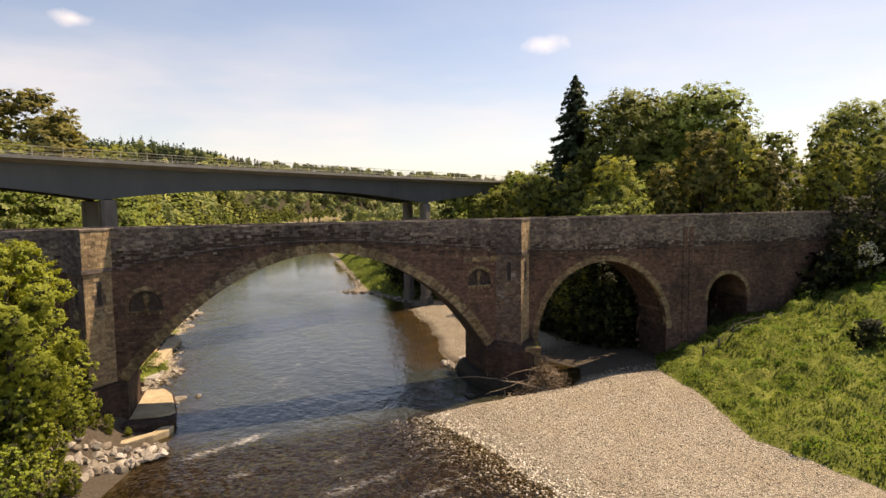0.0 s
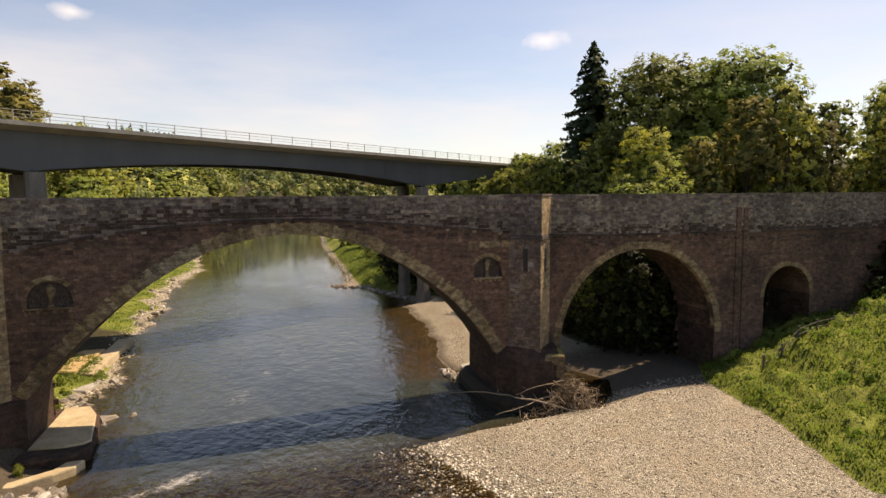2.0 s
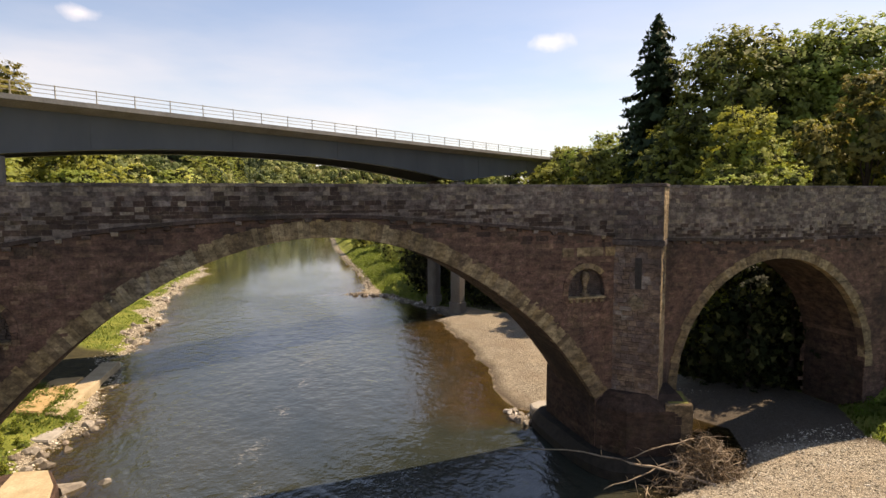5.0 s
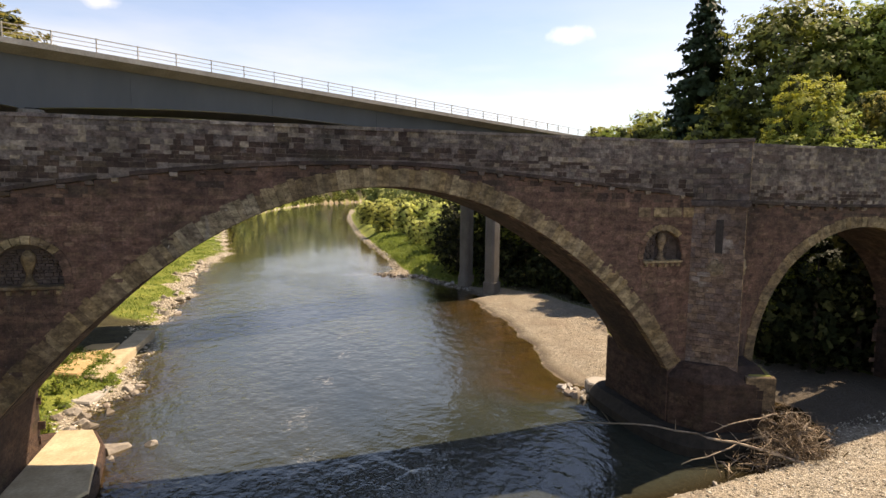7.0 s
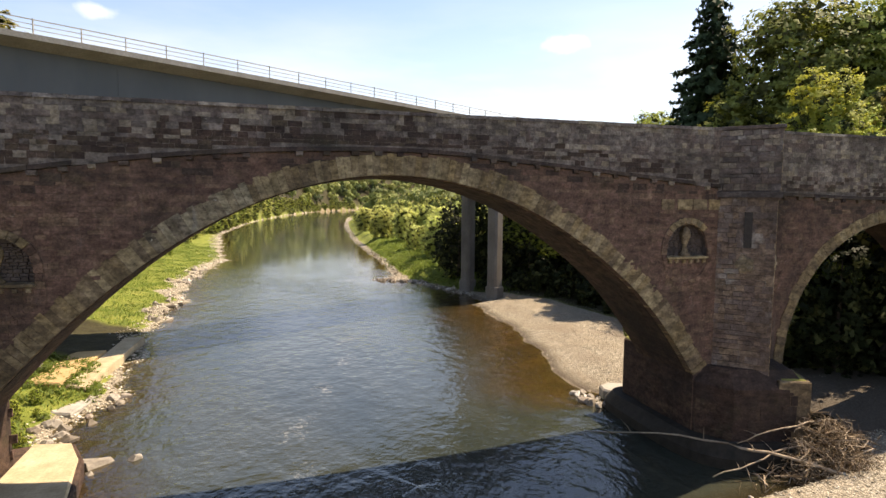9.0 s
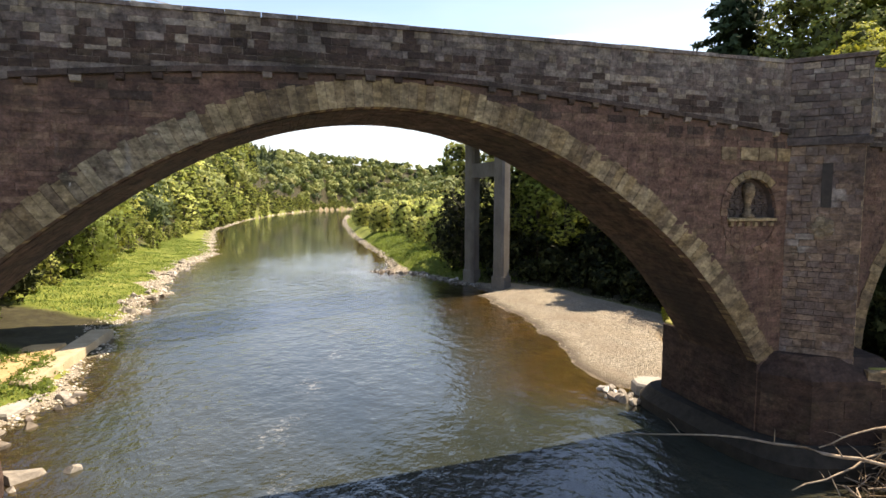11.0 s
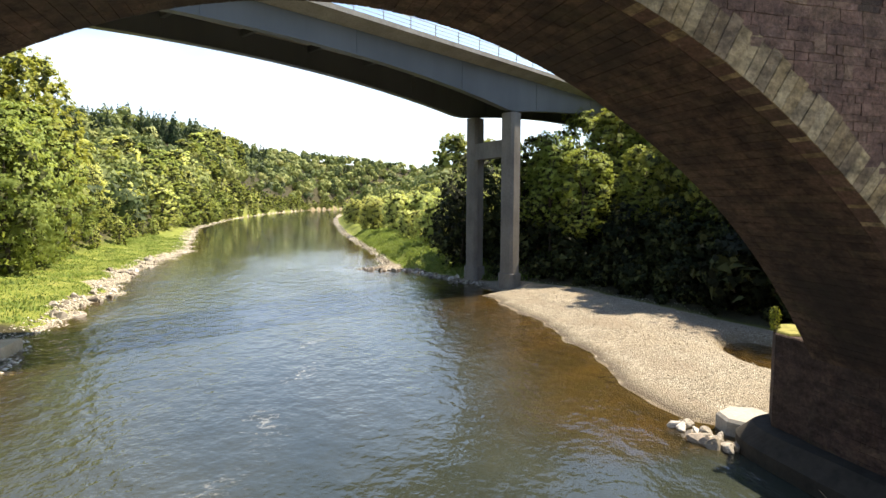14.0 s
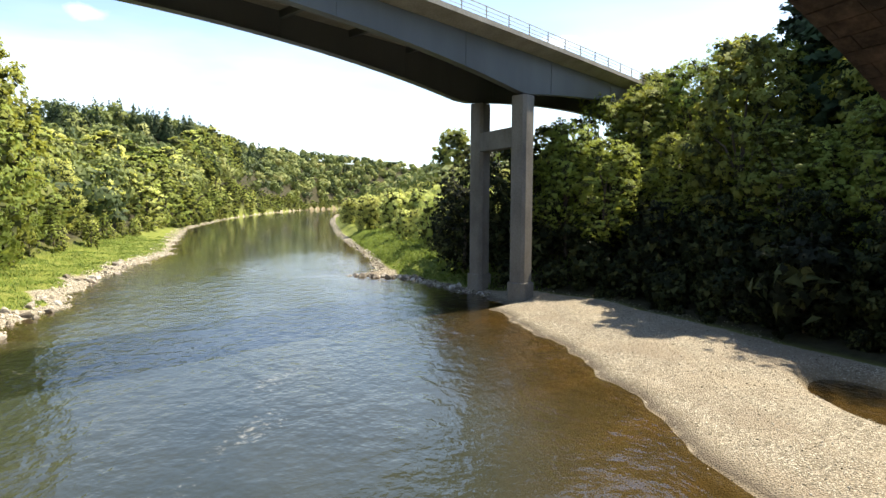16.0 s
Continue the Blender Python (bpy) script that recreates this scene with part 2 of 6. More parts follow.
def make_woodland():
    """Far woods: the tint of each tree is carried by its leaves."""
    k = Nodes("far_woodland_leaves")
    tone = k.ramp(k.attr("tint"), (0.0, (0.035, 0.055, 0.022)), (0.22, (0.075, 0.105, 0.037)), (0.5, (0.17, 0.205, 0.06)), (0.75, (0.25, 0.275, 0.085)), (1.0, (0.35, 0.345, 0.135)))
    tone = k.mix(0.2, tone, k.ramp(k.island(), (0.0, 0.32), (1.0, 0.68)), "OVERLAY")
    body = k.node("ShaderNodeBsdfPrincipled", **{"Base Color": tone, "Roughness": 0.65, "Specular IOR Level": 0.2})
    thin = k.node("ShaderNodeBsdfTranslucent", Color=tone)
    return k.surface(k.node("ShaderNodeMixShader", i0=0.25, i1=body, i2=thin))


def make_ground():
    """Grass, river gravel and stony bed, by the zones of the ground."""
    k = Nodes("ground")
    gravel, bed, wood = k.attr("gravel"), k.attr("bed"), k.attr("wood")
    rag = k.math("MULTIPLY_ADD", k.noise(0.9, 6, 0.65), 0.9, -0.45)
    g_fac = k.ramp(k.math("ADD", gravel, rag), (0.42, 0.0), (0.58, 1.0))
    grass = k.ramp(k.noise(0.35, 7, 0.65), (0.25, (0.085, 0.11, 0.02)), (0.5, (0.15, 0.175, 0.032)), (0.8, (0.225, 0.225, 0.06)))
    grass = k.mix(0.5, grass, k.ramp(k.noise(6.0, 5, 0.7), (0.3, 0.28), (0.7, 0.75)), "OVERLAY")
    # woodland litter, dark enough to paint the shade of the trees as well
    litter_shade = k.ramp(k.noise(1.3, 7, 0.7), (0.3, (0.024, 0.021, 0.012)), (0.7, (0.06, 0.055, 0.026)))
    grass = k.mix(wood, grass, litter_shade)
    cells = k.node("ShaderNodeTexVoronoi", 1, Vector=k.co, Scale=13.0)
    dist = k.node("ShaderNodeTexVoronoi", 0, Vector=k.co, Scale=13.0)
    tone = k.node("ShaderNodeSeparateColor", Color=cells)
    stones = k.ramp(tone, (0.0, (0.20, 0.175, 0.135)), (0.5, (0.40, 0.36, 0.275)), (1.0, (0.64, 0.59, 0.48)))
    stones = k.mix(k.ramp(dist, (0.3, 0.0), (0.65, 0.7)), stones, (0.12, 0.10, 0.07))
    stones = k.mix(k.math("MULTIPLY", k.ramp(k.noise(0.25, 5), (0.45, 0.0), (0.6, 1.0)), 0.5), stones, (0.30, 0.25, 0.18))
    stones = k.mix(k.math("MULTIPLY", k.ramp(k.noise(0.6, 7, 0.7), (0.52, 0.0), (0.7, 1.0)), 0.28), stones, (0.56, 0.51, 0.42))
    large = k.node("ShaderNodeSeparateColor", Color=k.node("ShaderNodeTexVoronoi", 1, Vector=k.co, Scale=6.0))
    stones = k.mix(0.42, stones, k.ramp(large, (0.0, 0.18), (0.25, 0.47), (1.0, 0.74)), "OVERLAY")
    gaps = k.node("ShaderNodeTexVoronoi", 0, Vector=k.co, Scale=4.2)
    stones = k.mix(k.math("MULTIPLY", k.ramp(gaps, (0.09, 1.0), (0.24, 0.0)), 0.7), stones, (0.085, 0.07, 0.05))
    drift = k.noise(0.22, 5, 0.6, (1.0, 0.45, 1.0))
    stones = k.mix(k.math("MULTIPLY", k.ramp(drift, (0.48, 0.0), (0.60, 1.0)), k.math("MULTIPLY", k.attr("sand"), 0.75)), stones, (0.25, 0.205, 0.15))
    stones = k.mix(k.math("MULTIPLY", k.attr("sand"), 0.28), stones, (0.22, 0.185, 0.135))
    # darkens wet gravel, and paints the shade under the side arch
    stones = k.mix(k.math("MULTIPLY", k.attr("damp_shade"), 0.85), stones, (0.06, 0.047, 0.034))
    cobble = k.node("ShaderNodeSeparateColor", Color=k.node("ShaderNodeTexVoronoi", 1, Vector=k.co, Scale=4.5))
    cobbles = k.ramp(cobble, (0.0, (0.03, 0.023, 0.016)), (0.6, (0.075, 0.055, 0.034)), (1.0, (0.17, 0.135, 0.09)))
    golden = k.mix(k.ramp(k.noise(0.3, 5, 0.6), (0.42, 0.0), (0.6, 1.0)), (0.15, 0.118, 0.065), (0.27, 0.19, 0.085))
    bedc = k.mix(k.attr("sand"), cobbles, k.mix(0.25, golden, cobbles))
    both = k.mix(g_fac, grass, stones)
    both = k.mix(bed, both, bedc)
    h = k.math("ADD", k.noise(5.0, 6, 0.7), k.math("MULTIPLY", dist, k.math("MULTIPLY", g_fac, -1.0)))
    return k.done(both, 0.9, k.bump(h, 0.9, 0.11), spec=0.15)


def make_water():
    """A clear brown river: peaty body, a sky sheen on ripples, foam where it runs over stones."""
    k = Nodes("river_water")
    fine = k.noise(1.9, 3, 0.6, (1.0, 0.8, 1.0))
    mid = k.noise(0.75, 3, 0.55, (1.0, 0.7, 1.0))
    calm = k.ramp(k.noise(0.055, 4, 0.55, (1.0, 0.5, 1.0)), (0.34, 0.3), (0.62, 1.15))
    rough_run = k.attr("rapid")
    height = k.math("ADD", k.math("MULTIPLY", fine, 0.42), mid)
    force = k.math("MULTIPLY_ADD", rough_run, 1.9, k.math("MULTIPLY", calm, k.math("SUBTRACT", 1.0, k.math("MULTIPLY", k.attr("still"), 0.9))))
    bump = k.node("ShaderNodeBump", Height=k.math("MULTIPLY", height, force), Strength=1.0, Distance=0.16)
    deep = k.attr("deep")
    murk = k.mix(deep, (0.06, 0.045, 0.02), k.mix(k.ramp(k.noise(0.09, 5, 0.6, (1.0, 0.5, 1.0)), (0.35, 0.0), (0.65, 1.0)), (0.022, 0.028, 0.022), (0.042, 0.046, 0.033)))
    body = k.node("ShaderNodeMixShader", i0=k.math("SUBTRACT", k.math("MULTIPLY_ADD", deep, -0.72, 0.82), k.math("MULTIPLY", rough_run, -0.35), clamp=True),
                  i1=k.node("ShaderNodeBsdfDiffuse", Color=murk, Normal=bump), i2=k.node("ShaderNodeBsdfTransparent", Color=(0.60, 0.53, 0.36)))
    fres = k.node("ShaderNodeFresnel", IOR=1.47, Normal=bump)
    sheen = k.node("ShaderNodeBsdfGlossy", Color=(1, 1, 1), Roughness=0.07, Normal=bump)
    wet = k.node("ShaderNodeMixShader", i0=fres, i1=body, i2=sheen)
    froth = k.noise(2.6, 9, 0.85, (0.8, 1.1, 1.0))
    fac = k.math("MULTIPLY", k.ramp(k.math("MULTIPLY_ADD", k.attr("foam"), 0.22, froth), (0.66, 0.0), (0.92, 1.0)), 0.6, clamp=True)
    foam = k.node("ShaderNodeBsdfDiffuse", Color=(0.75, 0.74, 0.70), Normal=bump)
    return k.surface(k.node("ShaderNodeMixShader", i0=fac, i1=wet, i2=foam))


def make_rock():
    """River boulders: brown, grey and bleached ones side by side."""
    k = Nodes("river_rock")
    own = k.ramp(k.random(), (0.0, (0.125, 0.105, 0.08)), (0.3, (0.235, 0.21, 0.172)), (0.6, (0.34, 0.31, 0.262)), (0.8, (0.205, 0.165, 0.125)), (1.0, (0.56, 0.53, 0.48)))
    grain = k.noise(2.5, 6, 0.7)
    own = k.mix(0.7, own, k.ramp(grain, (0.3, 0.2), (0.7, 0.8)), "OVERLAY")
    return k.done(own, 0.9, k.bump(grain, 0.6, 0.03), spec=0.25)


M_MORTAR = make_mortar()
M_CONCRETE = make_concrete("weathered_concrete", (0.24, 0.225, 0.19), (0.36, 0.34, 0.30))
M_COLUMN = make_concrete("board_marked_concrete", (0.12, 0.108, 0.092), (0.215, 0.20, 0.172))
M_LEDGE = make_concrete("pale_concrete_ledge", (0.30, 0.24, 0.14), (0.46, 0.38, 0.25), 0.9)
M_TAN = make_concrete("tan_stained_concrete", (0.30, 0.20, 0.085), (0.46, 0.34, 0.17))
# wet mossy stone, darkened further to paint the bridge's shade on the footing
M_DARK_FOOTING = make_plain("shade_dark_mossy_stone", (0.014, 0.012, 0.008), (0.042, 0.034, 0.024), 1.6, 0.85, 0.0, 0.6)
M_STEEL = make_painted_steel()
M_RAIL = make_plain("weathered_metal_rail", (0.40, 0.36, 0.28), (0.56, 0.51, 0.41), 3.0, 0.6, 0.0, 0.1)
M_ASPHALT = make_plain("asphalt", (0.04, 0.04, 0.042), (0.065, 0.063, 0.06), 8.0, 0.9)
M_BARK = make_plain("bark", (0.05, 0.04, 0.03), (0.12, 0.095, 0.07), 5.0, 0.95, 0.0, 0.8)
M_DRIFT = make_plain("bleached_driftwood", (0.17, 0.125, 0.085), (0.46, 0.37, 0.26), 4.0, 0.85)
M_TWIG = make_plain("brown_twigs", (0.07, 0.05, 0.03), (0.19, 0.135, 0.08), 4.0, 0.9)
# dark tone that paints the shade inside tree crowns
M_INNER_SHADE = make_plain("inner_crown_shade", (0.045, 0.052, 0.018), (0.09, 0.10, 0.032), 3.0, 0.95)
M_FENCE = make_plain("grey_fence_timber", (0.08, 0.07, 0.055), (0.16, 0.14, 0.11), 6.0, 0.9)
M_ROCK = make_rock()
M_MOSS = make_plain("moss", (0.11, 0.115, 0.025), (0.27, 0.25, 0.07), 3.0, 0.95, 0.0, 0.8)
M_RUBBLE = make_plain("dark_rubble_infill", (0.05, 0.038, 0.032), (0.13, 0.10, 0.085), 3.0, 0.95, 0.0, 0.7)
# shade of the slots put into a dark tone; viaduct bearings share it
M_DARK = make_plain("shadowy_recess", (0.03, 0.027, 0.024), (0.06, 0.052, 0.045), 4.0, 0.95)
LEAF = {
    "green": make_leaf("broad_green_leaves", (0.161, 0.201, 0.051), (0.233, 0.274, 0.071), (0.303, 0.349, 0.101), 0.42),
    # near-black leaf colour that paints the deep shade low on the bank
    "bank": make_leaf("shade_painted_bank_leaves", (0.006, 0.009, 0.004), (0.012, 0.017, 0.006), (0.028, 0.037, 0.010), 0.15),
    "bankside": make_leaf("bankside_tree_leaves", (0.140, 0.183, 0.046), (0.243, 0.299, 0.069), (0.382, 0.439, 0.109), 0.42),
    "dark": make_leaf("dark_oak_leaves", (0.114, 0.148, 0.042), (0.209, 0.258, 0.063), (0.381, 0.438, 0.104), 0.38),
    "yellow": make_leaf("yellow_green_leaves", (0.183, 0.212, 0.043), (0.284, 0.312, 0.064), (0.397, 0.410, 0.092), 0.4),
    "lush": make_leaf("lush_sycamore_leaves", (0.145, 0.180, 0.028), (0.236, 0.282, 0.042), (0.349, 0.383, 0.075), 0.35),
    "olive": make_leaf("olive_green_leaves", (0.130, 0.152, 0.039), (0.228, 0.255, 0.060), (0.343, 0.365, 0.091), 0.38),
    "brown": make_leaf("bronze_green_leaves", (0.126, 0.133, 0.038), (0.222, 0.214, 0.062), (0.331, 0.300, 0.084), 0.38),
    "willow": make_leaf("grey_green_willow_leaves", (0.316, 0.357, 0.118), (0.458, 0.500, 0.171), (0.616, 0.643, 0.270), 0.5),
    "spruce": make_leaf("spruce_needles", (0.017, 0.031, 0.015), (0.031, 0.050, 0.022), (0.054, 0.078, 0.033), 0.12),
    "grass": make_leaf("grass_blades", (0.074, 0.115, 0.027), (0.123, 0.180, 0.041), (0.178, 0.235, 0.069), 0.5),
    "weed": make_leaf("rank_weed_leaves", (0.067, 0.116, 0.020), (0.129, 0.202, 0.034), (0.213, 0.291, 0.057), 0.5),
    "white": make_leaf("elder_blossom", (0.45, 0.45, 0.34), (0.6, 0.6, 0.48), (0.7, 0.7, 0.6), 0.2),
}
M_WOODLAND = make_woodland()
M_GROUND = make_ground()
M_WATER = make_water()


def make_pebble(name="river_pebbles", tone=1.0):
    k = Nodes(name)
    c = k.ramp(k.island(), *[(p, tuple(v * tone for v in col)) for p, col in ((0.0, (0.11, 0.092, 0.068)), (0.3, (0.30, 0.265, 0.195)), (0.75, (0.48, 0.435, 0.34)), (1.0, (0.72, 0.68, 0.585)))])
    return k.done(c, 0.85, k.bump(k.noise(12.0, 4), 0.4, 0.01), spec=0.2)


M_PEBBLE = make_pebble()
M_SHINGLE = make_pebble("sandy_shingle", 0.72)
M_BLEACHED = make_pebble("bleached_pebbles", 1.3)


# ---- mesh helpers ----
class Build:
    """Collects corners and faces of one mesh."""

    def __init__(self):
        self.v, self.f = [], []

    def add(self, verts, faces):
        n = len(self.v)
        self.v.extend(tuple(p) for p in verts)
        self.f.extend(tuple(n + i for i in q) for q in faces)

    def block(self, corner8):
        """Eight corners: four of the back, then four of the front, in the same order."""
        self.add(corner8, ((3, 2, 1, 0), (4, 5, 6, 7), (0, 1, 5, 4), (1, 2, 6, 5), (2, 3, 7, 6), (3, 0, 4, 7)))

    def box(self, x0, x1, y0, y1, z0, z1):
        self.block([(x0, y1, z0), (x1, y1, z0), (x1, y1, z1), (x0, y1, z1), (x0, y0, z0), (x1, y0, z0), (x1, y0, z1), (x0, y0, z1)])

    def prism(self, outline, z0, z1, inset=0.0):
        """An upright prism over a plan outline (counter-clockwise), its top edge drawn in by inset."""
        n = len(outline)
        cx, cy = sum(p[0] for p in outline) / n, sum(p[1] for p in outline) / n
        def pull(p, d):
            r = math.hypot(p[0] - cx, p[1] - cy)
            return (p[0] + (cx - p[0]) * d / r, p[1] + (cy - p[1]) * d / r)
        rings = [(0, z0), (0, z1 - inset), (inset, z1)] if inset else [(0, z0), (0, z1)]
        verts = [(*pull(p, d), z) for d, z in rings for p in outline]
        faces = [(r * n + i, r * n + (i + 1) % n, (r + 1) * n + (i + 1) % n, (r + 1) * n + i) for r in range(len(rings) - 1) for i in range(n)]
        faces += [tuple(range(n - 1, -1, -1)), tuple((len(rings) - 1) * n + i for i in range(n))]
        self.add(verts, faces)

    def tube(self, points, radii, sides=7):
        """A round, tapered bar along the points."""
        pts = [Vector(p) for p in points]
        verts, faces = [], []
        for i, p in enumerate(pts):
            d = (pts[min(i + 1, len(pts) - 1)] - pts[max(i - 1, 0)]).normalized()
            a = d.orthogonal().normalized()
            b = d.cross(a)
            verts += [p + (a * math.cos(u) + b * math.sin(u)) * radii[i] for u in (2 * math.pi * j / sides for j in range(sides))]
        for i in range(len(pts) - 1):
            faces += [(i * sides + j, i * sides + (j + 1) % sides, (i + 1) * sides + (j + 1) % sides, (i + 1) * sides + j) for j in range(sides)]
        faces += [tuple(range(sides - 1, -1, -1)), tuple((len(pts) - 1) * sides + j for j in range(sides))]
        self.add(verts, faces)

    def data(self, name, material, smooth=False):
        me = bpy.data.meshes.new(name)
        me.from_pydata(self.v, [], self.f)
        me.materials.append(material)
        if smooth:
            me.polygons.foreach_set("use_smooth", [True] * len(me.polygons))
        me.update()
        return me


def part(name, build, material, parent=None, label="", smooth=False, kind=""):
    ob = new(name, build.data(name, material, smooth))
    ob.parent = parent
    return tagged(ob, label, kind=kind)


def thing(name, label, category, group="", kind="", at=(0, 0, 0)):
    ob = new(name)
    ob.location = at
    return tagged(ob, label, category, group, kind)


def array_mesh(name, verts, faces, material, tint=None, normals=None):
    """A mesh from arrays: verts (n, 3) and faces (m, 3 or 4), with shading normals for leaves where given."""
    me = bpy.data.meshes.new(name)
    m, c = faces.shape
    me.vertices.add(len(verts))
    me.vertices.foreach_set("co", np.asarray(verts, np.float32).ravel())
    me.loops.add(m * c)
    me.loops.foreach_set("vertex_index", faces.astype(np.int32).ravel())
    me.polygons.add(m)
    me.polygons.foreach_set("loop_start", np.arange(0, m * c, c, dtype=np.int32))
    if tint is not None:
        me.attributes.new("tint", "FLOAT", "POINT").data.foreach_set("value", np.asarray(tint, np.float32))
    me.materials.append(material)
    me.update(calc_edges=True)
    if normals is not None:
        me.normals_split_custom_set_from_vertices(np.asarray(normals, np.float32))
    return me


# ---- lie of the land ----
def line(y, *knots):
    """Straight between the knots (along, value)."""
    return np.interp(y, [k[0] for k in knots], [k[1] for k in knots])


def ripple(y):
    """Small bays and points of the shore, away from the old bridge."""
    y = np.asarray(y, float)
    return (0.55 * np.sin(y * 0.47) + 0.4 * np.sin(y * 1.13 + 1.0) + 0.25 * np.sin(y * 2.3 + 2.0)) * np.clip((np.abs(y) - 12) / 12, 0, 1)


def left_edge(y):
    return ripple(y) + line(y, (-400, -60), (-60, -27), (-30, -22), (-13, -17.6), (-6, -15.6), (3, -15.6), (7, -17.2), (12, -19.0), (17, -17.0), (35, -18.8), (47, -19.0), (56, -18.2), (76, -20.4), (95, -19), (110, -17.0),
                (124, -19.0), (212, -26.8), (322, -21), (420, -8), (500, 6), (650, 40), (800, 120), (1000, 300), (1300, 700))


def right_edge(y):
    return 0.45 * ripple(y * 1.1 + 9.0 * np.sign(y)) * np.clip((np.abs(y) - 12) / 12, 0, 1) + line(y, (-400, 60), (-60, 20), (-30, 12.8), (-23.5, 11.4), (-14.3, 9.6), (-8, 7.6), (-6.5, 7.0), (-6.2, 9.4), (-5.4, 15.0), (-5.1, 19.0), (-4.4, 22.2), (-2.2, 25.4), (2.0, 27.8), (6, 26.0), (8.0, 17.0), (10.5, 14.8), (12.4, 14.6), (15.9, 15.0), (22, 16.8),
                (31, 17.9), (36, 18.2), (45.5, 18.4), (47.0, 20.5), (52, 20.5), (56, 19.0), (65, 16.9), (70.5, 14.0), (72, 9.8), (74, 13.5), (91, 16.0), (130, 17.5), (167, 19.3), (260, 27), (348, 37), (430, 48), (540, 75), (700, 150), (900, 330), (1200, 750))


def gravel_limit(y):
    """Where the right-hand gravel gives way to grass."""
    return line(y, (-400, 90), (-60, 36), (-29, 30.2), (-21.5, 29.0), (-11.5, 32.9), (-3, 34.4), (2, 38.0), (7, 38.0), (9.5, 33.0), (14, 31.2), (20.8, 31.2), (34, 29.5), (44, 28.5), (50, 25.0), (56, 20.6), (65, 17.9), (70, 15.4), (91, 16.6), (200, 22.2), (330, 36.5), (380, 46), (430, 49), (1200, 752))


def meadow_width(y):
    """Flat grass between the left shore and the foot of the wooded hillside."""
    return line(y, (-60, 2), (0, 3), (20, 8), (60, 12.5), (130, 13), (180, 5.5), (240, 2.5), (600, 2.5))


def smooth(a, b, v):
    u = np.clip((v - a) / (b - a), 0, 1)
    return u * u * (3 - 2 * u)


def wobble(x, y, s, amp):
    return amp * (np.sin(x * s + 1.3 * np.sin(y * s * 0.7)) * np.cos(y * s * 1.1 + 0.8 * np.sin(x * s * 0.6)))


def land(x, y):
    """Height of the ground, and its gravel and river-bed shares."""
    le, re, gl = left_edge(y), right_edge(y), gravel_limit(y)
    dl, dr = le - x, x - re
    inside = np.minimum(x - le, re - x)
    bed = -0.14 * np.clip(inside, 0, 1) - 1.4 * smooth(0.4, 9, inside) * np.where(y < -4, 0.45, 1.0)
    # left bank: stony shore, flat grass, wooded hillside
    wide = meadow_width(y)
    hl = 0.12 * np.clip(dl, 0, 1) + 0.4 * smooth(0.3, 2.8, dl) + 1.1 * smooth(2, wide + 3, dl) + (line(y, (0, 32), (120, 28), (200, 25), (270, 29), (330, 44), (420, 49), (480, 55), (650, 70), (900, 74))
                                                                                      * (1 - np.exp(-np.maximum(dl - wide, 0) / line(y, (0, 58), (200, 48), (290, 30), (345, 13), (420, 14), (520, 26), (700, 50)))))
    # right bank: gravel bar, meadow below the bridge, steep wooded bank above it
    dg = x - gl
    bar = 0.12 * np.clip(dr, 0, 1) + 0.53 * smooth(0.4, 5.4, dr)
    meadow = 0.25 * np.maximum(dg, 0) + 0.4 * smooth(0, 1.2, dg)
    meadow = np.where(meadow > 11, 11 + (meadow - 11) * 0.4, meadow)
    bank = 0.3 * smooth(0, 2, dg) + 0.45 * np.maximum(dg - 3, 0)
    bank = np.where(bank > 9, 9 + (bank - 9) * 0.22, bank)
    far_bank = 1.3 * smooth(0, 4, dg) + 0.10 * np.minimum(np.maximum(dg - 6, 0), 90) + 55 * smooth(70, 300, dg) * smooth(250, 600, y)
    mixy, mixf = smooth(0, 9, y), smooth(52, 80, y)
    hr = bar + (meadow * (1 - mixy) + bank * mixy) * (1 - mixf) + far_bank * mixf
    # still pool behind the gravel bar
    pool = smooth(1.0, 0.55, np.hypot((x - 26.9 - (y - 18.0) * 0.30) / 3.4, (y - 17.6) / 5.4))
    hr = hr * (1 - pool) - 0.35 * pool
    z = np.where(inside > 0, bed, np.where(dl > 0, hl, hr))
    shore = np.minimum(np.abs(dl), np.abs(dr))
    rough = wobble(x, y, 0.31, 0.16) + wobble(x + 3, y - 7, 0.83, 0.09) + wobble(y, x, 1.9, 0.05)
    grassy = np.where(dl > 0, smooth(2, 5, dl), np.where(dr > 0, smooth(0.0, 2.5, dg), 0.0))
    hummock = np.where((dr > 0) & (y < 6), smooth(0.5, 4, dg), 0.0)
    z = z + hummock * 0.55 * (np.abs(wobble(x + 0.4 * y, y, 0.75, 1.0)) + 0.6 * np.abs(wobble(y, x + 3, 1.45, 1.0)) - 0.4)
    z = z + hummock * (wobble(x, y, 0.55, 0.40) + wobble(y + 5, x, 1.15, 0.36) + wobble(x - y, y, 1.9, 0.24) + wobble(x + 2 * y, x - y, 1.3, 0.12))
    z = z + rough * (0.25 + 1.1 * grassy) * smooth(0.0, 2.0, shore) * np.where(inside > 0, 0.3, 1.0)
    shelf = line(y, (-60, 5), (-18, 6), (-6, 9), (6, 2.2), (20, 2.2), (34, 2.2), (50, 5.0), (76, 5.5), (120, 4.6), (300, 3.2)) * 0.75 * (0.75 + 0.5 * np.sin(y * 0.11 + 0.6) * np.sin(y * 0.037) + 0.3 * np.sin(y * 0.53))
    left_stony = 1 - smooth(0.5, np.maximum(shelf, 0.9), dl)
